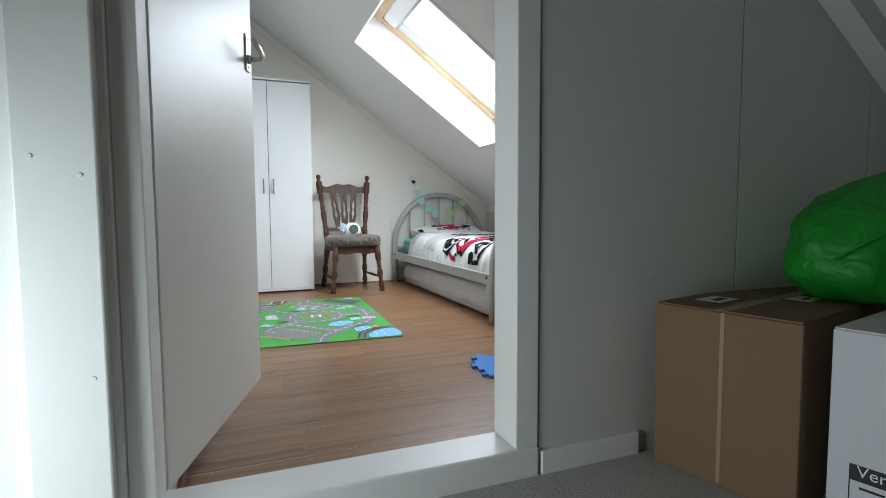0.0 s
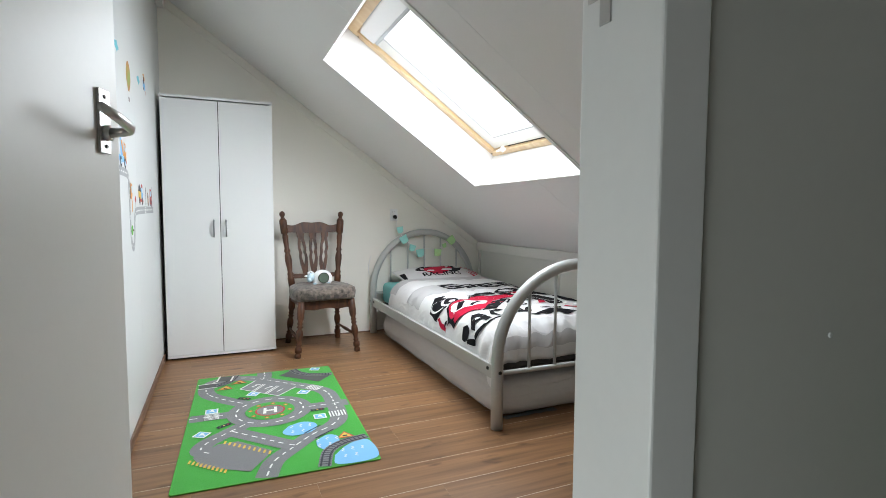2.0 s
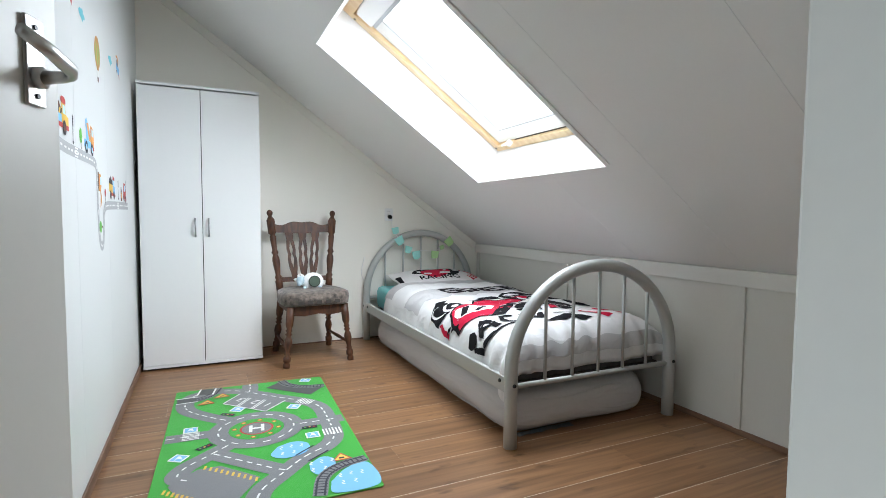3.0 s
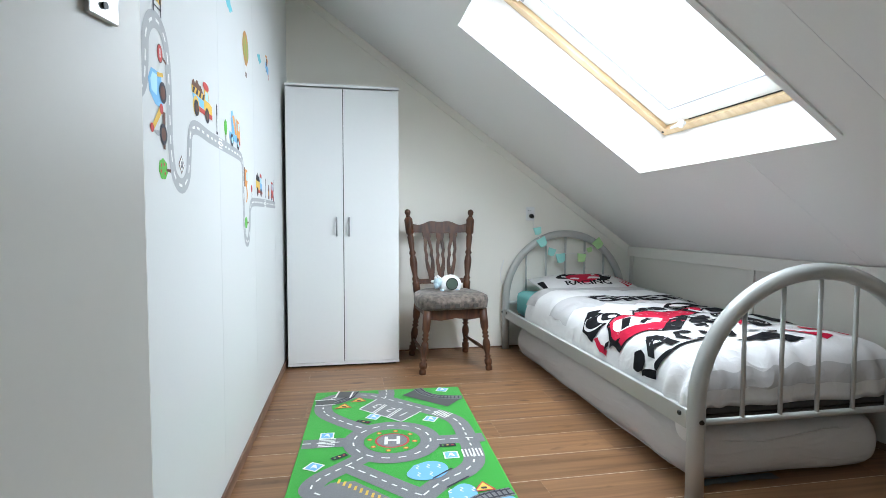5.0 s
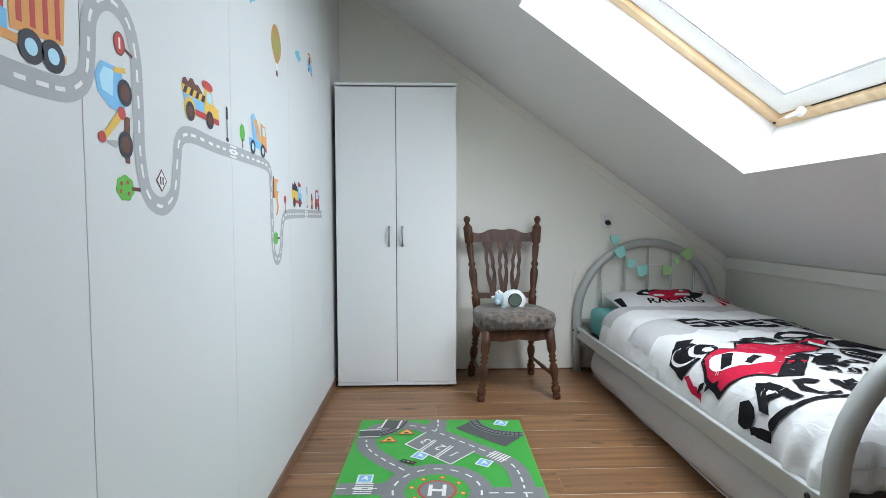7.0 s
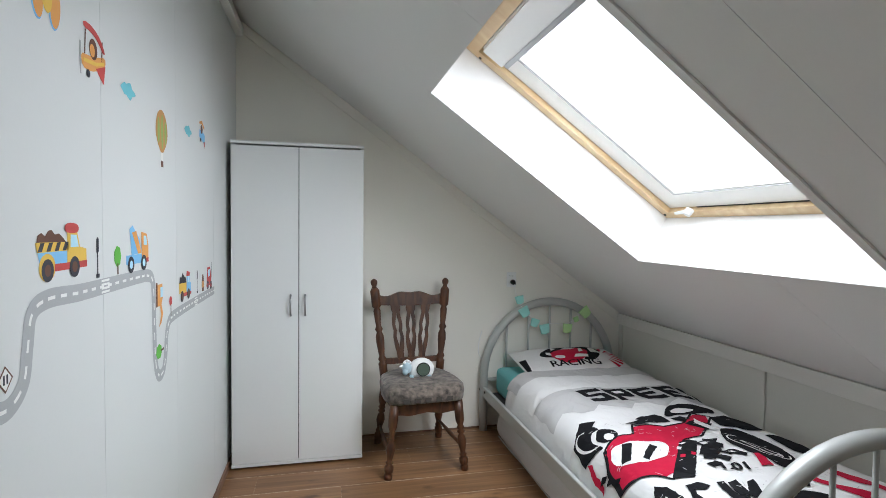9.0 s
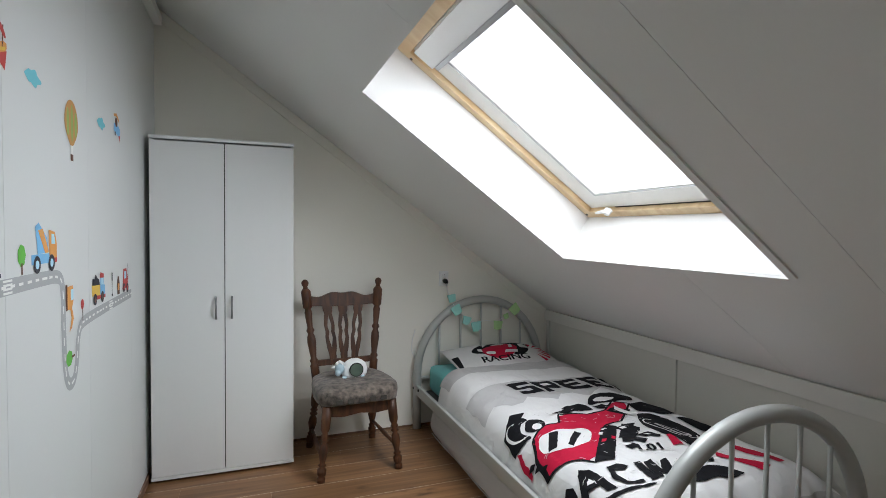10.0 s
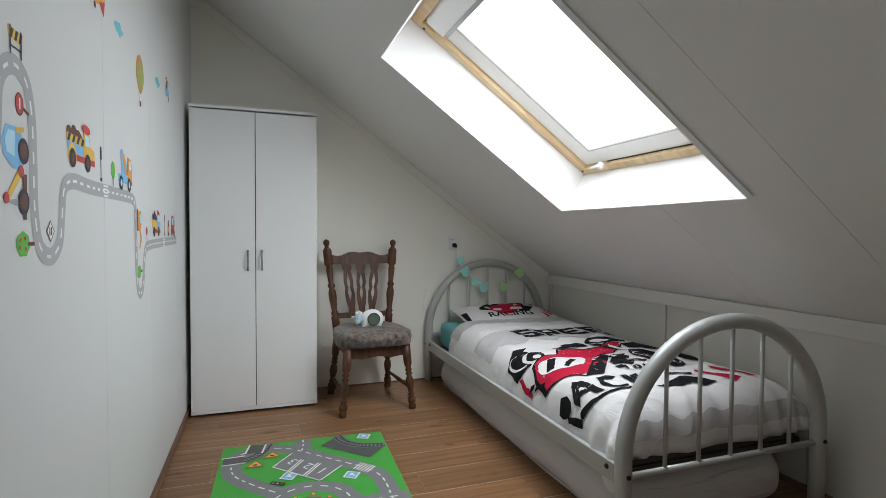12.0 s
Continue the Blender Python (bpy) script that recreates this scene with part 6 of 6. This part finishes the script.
for a, b, h in ((2.415, 1.325, 0.105), (3.455, 1.155, 0.105)):
    po = sticker("traffic_light_sticker", a, b, "slim dark traffic light sticker")
    bit("post", rect(a, b + h / 2, 0.006, h), C_NAVY, po)
    bit("head", rect(a, b + h * 0.80, 0.014, h * 0.34), C_NAVY, po, 2)
    bit("foot", rect(a, b + 0.006, 0.020, 0.010), C_NAVY, po, 2)
dg = sticker("digger_sticker", 2.91, 1.19, "orange digger sticker turned on its side")
bit("body", [(2.882, 1.255), (2.945, 1.255), (2.950, 1.205), (2.93, 1.175), (2.885, 1.180)], C_ORANGE, dg)
bit("window", rect(2.935, 1.225, 0.026, 0.036), C_SKY, dg, 2)
bit("track", rect(2.882, 1.220, 0.016, 0.085), C_BROWN, dg, 2)
bit("arm", [(2.915, 1.180), (2.935, 1.178), (2.950, 1.145), (2.930, 1.115), (2.905, 1.105), (2.918, 1.125), (2.928, 1.148)], C_ORANGE, dg, 2)
sp = sticker("round_sign_sticker", 3.03, 1.16, "small round red sign sticker")
bit("disc", oval(3.045, 1.178, 0.018, 0.018, 14), C_RED, sp)
bit("post", rect(3.048, 1.145, 0.006, 0.05), C_BROWN, sp)
fg = sticker("tractor_sticker", 3.62, 1.19, "small red tractor sticker with a worker shape")
bit("figure", [(3.545, 1.152), (3.585, 1.152), (3.588, 1.20), (3.575, 1.232), (3.552, 1.232), (3.542, 1.20)], C_BROWN, fg)
bit("vest", rect(3.565, 1.185, 0.030, 0.030), C_ORANGE, fg, 2)
bit("cab", [(3.64, 1.165), (3.75, 1.165), (3.745, 1.215), (3.72, 1.258), (3.66, 1.258)], C_RED, fg)
bit("window", rect(3.695, 1.228, 0.04, 0.035), C_SKY, fg, 2)
bit("chimney", rect(3.752, 1.24, 0.006, 0.075), C_NAVY, fg)
wheels(fg, ((3.665, 1.170), (3.735, 1.163)), 0.022, C_RED)

bl = sticker("balloon_sticker", 2.955, 1.77, "green and orange striped hot-air balloon sticker")
env = [(2.955 + 0.068 * math.sin(t) * (1.0 if math.cos(t) > 0 else 1.0 - 0.55 * (math.cos(t) ** 2)), 1.795 + 0.078 * math.cos(t)) for t in (2 * math.pi * k / 28 for k in range(28))]
bit("envelope", env, C_OLIVE, bl)
for da in (-0.036, 0.004, 0.042):
    bit("gore", oval(2.955 + da, 1.797, 0.012, 0.064 - 0.5 * abs(da), 14), C_MOSS, bl, 2)
bit("ropes", [(2.942, 1.722), (2.968, 1.722), (2.965, 1.692), (2.946, 1.692)], C_WHITE, bl, 2)
bit("basket", rect(2.955, 1.682, 0.026, 0.022), C_BROWN, bl, 2)
for a, b in ((1.965, 1.805), (2.640, 1.860), (3.315, 1.865)):
    cl = sticker("cloud_sticker", a, b, "small turquoise cloud sticker")
    bit("cloud", [(a + (0.050 + 0.010 * math.cos(4 * t)) * math.cos(t), b + (0.022 + 0.005 * math.cos(5 * t)) * math.sin(t)) for t in (2 * math.pi * k / 24 for k in range(24))], C_TEAL, cl)
for a, b, s in ((3.565, 1.905, 0.95),):
    pl = sticker("plane_sticker", a, b, "small blue and orange plane sticker")
    c1, c2 = C_POND, C_ORANGE
    bit("fuselage", [(a + p * s, b + q * s) for p, q in ((-0.055, -0.03), (0.055, -0.055), (0.062, -0.010), (0.035, 0.0), (-0.05, 0.005))], c1, pl)
    bit("wing", [(a + p * s, b + q * s) for p, q in ((-0.05, 0.045), (0.0, 0.055), (0.050, 0.03), (0.045, 0.018), (-0.01, 0.040), (-0.05, 0.032))], c2, pl)
    bit("cockpit", oval(a - 0.008 * s, b + 0.012 * s, 0.022 * s, 0.022 * s, 14), C_BROWN, pl, 2)
    bit("tail", [(a + p * s, b + q * s) for p, q in ((0.03, -0.045), (0.06, -0.075), (0.055, -0.04))], C_RED, pl, 2)
    bit("wheel", oval(a - 0.03 * s, b - 0.043 * s, 0.010 * s, 0.010 * s, 10), C_NAVY, pl, 2)

bp = sticker("biplane_sticker", 2.41, 1.88, "orange biplane sticker with a curved red upper wing")
bit("fuselage", soft_outline([(2.338, 1.874), (2.372, 1.878), (2.420, 1.886), (2.478, 1.904), (2.480, 1.880), (2.440, 1.858), (2.390, 1.842), (2.345, 1.842)], 1), C_ORANGE, bp)
bit("stripe", [(2.352, 1.866), (2.420, 1.874), (2.470, 1.888), (2.470, 1.880), (2.420, 1.864), (2.352, 1.857)], C_YELLOW, bp, 2)
bit("tail", [(2.420, 1.858), (2.478, 1.880), (2.466, 1.830), (2.446, 1.840)], C_RED, bp, 2)
bit("wing", soft_outline([(2.352, 1.956), (2.400, 1.958), (2.446, 1.944), (2.478, 1.914), (2.468, 1.906), (2.434, 1.930), (2.394, 1.941), (2.354, 1.940)], 1), C_RED, bp, 2)
bit("cockpit", oval(2.406, 1.902, 0.023, 0.026, 16), C_BROWN, bp, 2)
bit("windshield", oval(2.400, 1.897, 0.014, 0.016, 14), C_ORANGE, bp, 3)
for a in (2.362, 2.458):
    bit("strut", rect(a, 1.908, 0.005, 0.062, -0.1), C_BROWN, bp, 1)
bit("propeller", rect(2.336, 1.862, 0.006, 0.078), C_GREY, bp, 2)
bit("wheel", oval(2.376, 1.834, 0.010, 0.010, 12), C_NAVY, bp, 3)
jt = sticker("rocket_sticker", 2.18, 1.93, "red, orange and yellow flying toy sticker")
for a, turn in ((2.150, 0.12), (2.222, -0.10)):
    bit("float_edge", oval(a - 0.003, 1.926, 0.024, 0.048, 18, turn), C_POND, jt)
    bit("float", oval(a, 1.928, 0.021, 0.045, 18, turn), C_ORANGE, jt, 2)
bit("hull", oval(2.187, 1.945, 0.022, 0.040, 18), C_YELLOW, jt, 3)
bit("roof", oval(2.187, 1.968, 0.034, 0.026, 18), C_RED, jt, 4)

# ---------------------------------------------------------------- small things on the floor, and the landing
foam = thing("puzzle_mat_tile", (1.33, 1.29, 0), "blue interlocking foam mat tile on the laminate", "play mat")
FT = Matrix.Translation((1.33, 1.285, 0)) @ Matrix.Rotation(radians(-14), 4, 'Z')
outline = []
S = 0.145
for side in range(4):
    a = radians(90 * side)
    c, s = math.cos(a), math.sin(a)
    edge = [(-S, -S)]
    for k in range(3):
        x0 = -S + (k + 0.5) * 2 * S / 3
        sign = -1 if (side + k) % 2 else 1
        edge += [(x0 - 0.018, -S), (x0 - 0.026, -S - 0.022 * sign), (x0 + 0.026, -S - 0.022 * sign), (x0 + 0.018, -S)]
    outline += [(x * c - y * s, x * s + y * c) for x, y in edge]
bm = bmesh.new()
add_plate(bm, outline, lambda a, b, h: FT @ Vector((a, b, h)), 0.0005, 0.0125)
part("tile", bm, M_FOAM, foam)

TURN = radians(13.5)
BOX1 = Matrix.Translation((1.205, 0.215, HALL_Z)) @ Matrix.Rotation(TURN, 4, 'Z')     # local: x into the wall side, -y along the seen face


def carton(name, place, w, d, h, mat, label):
    """A closed carton: w along local x, d along local -y."""
    t = thing(name, place @ Vector((w / 2, -d / 2, 0)), label, "box")
    body = part("body", box(0, w, -d, 0, 0, h - 0.004, bevel=0.004, place=place), mat, t)
    part("top_flap", box(0.002, w - 0.002, -d / 2 + 0.001, -0.002, h - 0.0035, h, bevel=0.001, place=place), mat, t)
    part("top_flap", box(0.002, w - 0.002, -d + 0.002, -d / 2 - 0.001, h - 0.0035, h + 0.001, bevel=0.001, place=place), mat, t)
    return t, body


brown_box, brown_body = carton("moving_box", BOX1, 0.62, 0.345, 0.437, M_CARD, "brown taped cardboard box on the landing carpet")
part("tape_strip", box(-0.0012, -0.0003, -0.180, -0.170, 0.01, 0.433, place=BOX1), M_TAPE, brown_body, "shiny parcel tape")
part("tape_strip", box(-0.001, 0.60, -0.19, -0.155, 0.4385, 0.4391, place=BOX1), M_TAPE, brown_body, "shiny parcel tape")
for x, y, w, d in ((0.10, -0.12, 0.10, 0.07), (0.30, -0.25, 0.09, 0.06)):
    part("paper_label", box(x, x + w, y, y + d, 0.4386, 0.4394, place=BOX1), M_LABEL, brown_body, "white paper label")
    part("label_text", box(x + 0.02, x + w - 0.02, y + 0.02, y + d - 0.03, 0.4395, 0.4399, place=BOX1), M_BLACKINK, brown_body)
BOX2 = Matrix.Translation((1.332, -0.150, HALL_Z)) @ Matrix.Rotation(radians(13), 4, 'Z')
white_box, white_body = carton("moving_box", BOX2, 0.40, 0.34, 0.432, M_WHITECARD, "white printed cardboard moving box on the carpet")


def on_box(a, b, h):
    return BOX2 @ Vector((-0.0006 - h, -0.040 - a, b))


part("label_band", plate([(0, 0.118), (0.23, 0.118), (0.23, 0.152), (0, 0.152)], on_box, 0, 0.0003), M_BLACKINK, white_body, "black printed band")
part("label_word", write("Verhuis", 0.034, on_box, 0.0006), C_WHITE, white_body, "white lettering")
for v in white_body.children:
    if v.name.startswith("label_word"):
        v.matrix_basis = Matrix.Translation((0, 0, 0.128)) @ Matrix.Translation((0.003, -0.012, 0))
bm = bmesh.new()
for a0, a1, b0, b1 in ((0, 0.002, 0.0, 0.118), (0.018, 0.06, 0.102, 0.107), (0.018, 0.055, 0.062, 0.067), (0.0, 0.23, 0.0, 0.002)):
    add_plate(bm, [(a0, b0), (a1, b0), (a1, b1), (a0, b1)], on_box, 0.0002, 0.0002)
part("label_lines", bm, M_BLACKINK, white_body)

# green nylon bean bag on the boxes
bag = thing("bean_bag", (1.80, 0.02, 0.49), "bright green nylon bean bag lying on the boxes", "bean bag")
bm = bmesh.new()
bmesh.ops.create_uvsphere(bm, u_segments=48, v_segments=28, radius=1)
for v in bm.verts:
    d = v.co.normalized()
    r = 1 + 0.09 * noise.noise(d * 2.2) - 0.05 * abs(noise.noise(d * 7.0 + Vector((1, 2, 3)))) + 0.035 * noise.noise(d * 5.5 + Vector((3, 0, 0))) + 0.05 * abs(noise.noise(d * 3.1 + Vector((0, 7, 0))))
    x, y, z = d.x * 0.33 * r, d.y * 0.21 * r, d.z * 0.195 * r
    z = max(z, -0.165)
    v.co = Vector((1.875 + x, 0.025 + y, 0.645 + z + 0.10 * x))
    v.co.z = max(v.co.z, 0.4935)
part("bag", bm, M_NYLON, bag, smooth=True)
seam = [(1.875 + 0.335 * math.cos(t), 0.025 - 0.045 - 0.17 * math.sin(t) * 0.9, 0.645 + 0.12 * math.sin(t) + 0.034 * math.cos(t)) for t in (math.pi * k / 16 for k in range(17))]
part("seam", tube(seam, 0.004, 6), M_NYLON, bag, smooth=True)

# ---------------------------------------------------------------- floor planks
PITCH = 0.2085
plank_meshes = {}
row_y = 3.627 - 16 * PITCH
k = 0
while row_y < BACK:
    y0, y1 = max(row_y, DOOR_Y1 + 0.001), min(row_y + PITCH - 0.0034, BACK - 0.001)
    x = -0.1 - (k * 0.47) % 1.38
    while x < KNEE and y1 > y0:
        x0, x1 = max(x, 0.001), min(x + 1.38 - 0.0005, KNEE - 0.001)
        if x1 - x0 > 0.02:
            key = (round(x1 - x0, 3), round(y1 - y0, 3))
            if key not in plank_meshes:
                bmp = box(0, x1 - x0, 0, y1 - y0, -0.0005, 0.0)
                bmesh.ops.recalc_face_normals(bmp, faces=bmp.faces)
                me = bpy.data.meshes.new("plank")
                bmp.to_mesh(me); bmp.free()
                me.materials.append(M_OAK)
                plank_meshes[key] = me
            ob = new("plank", plank_meshes[key])
            ob.parent = floor
            ob.location = (x0, y0, 0)
        x += 1.38
    row_y += PITCH
    k += 1
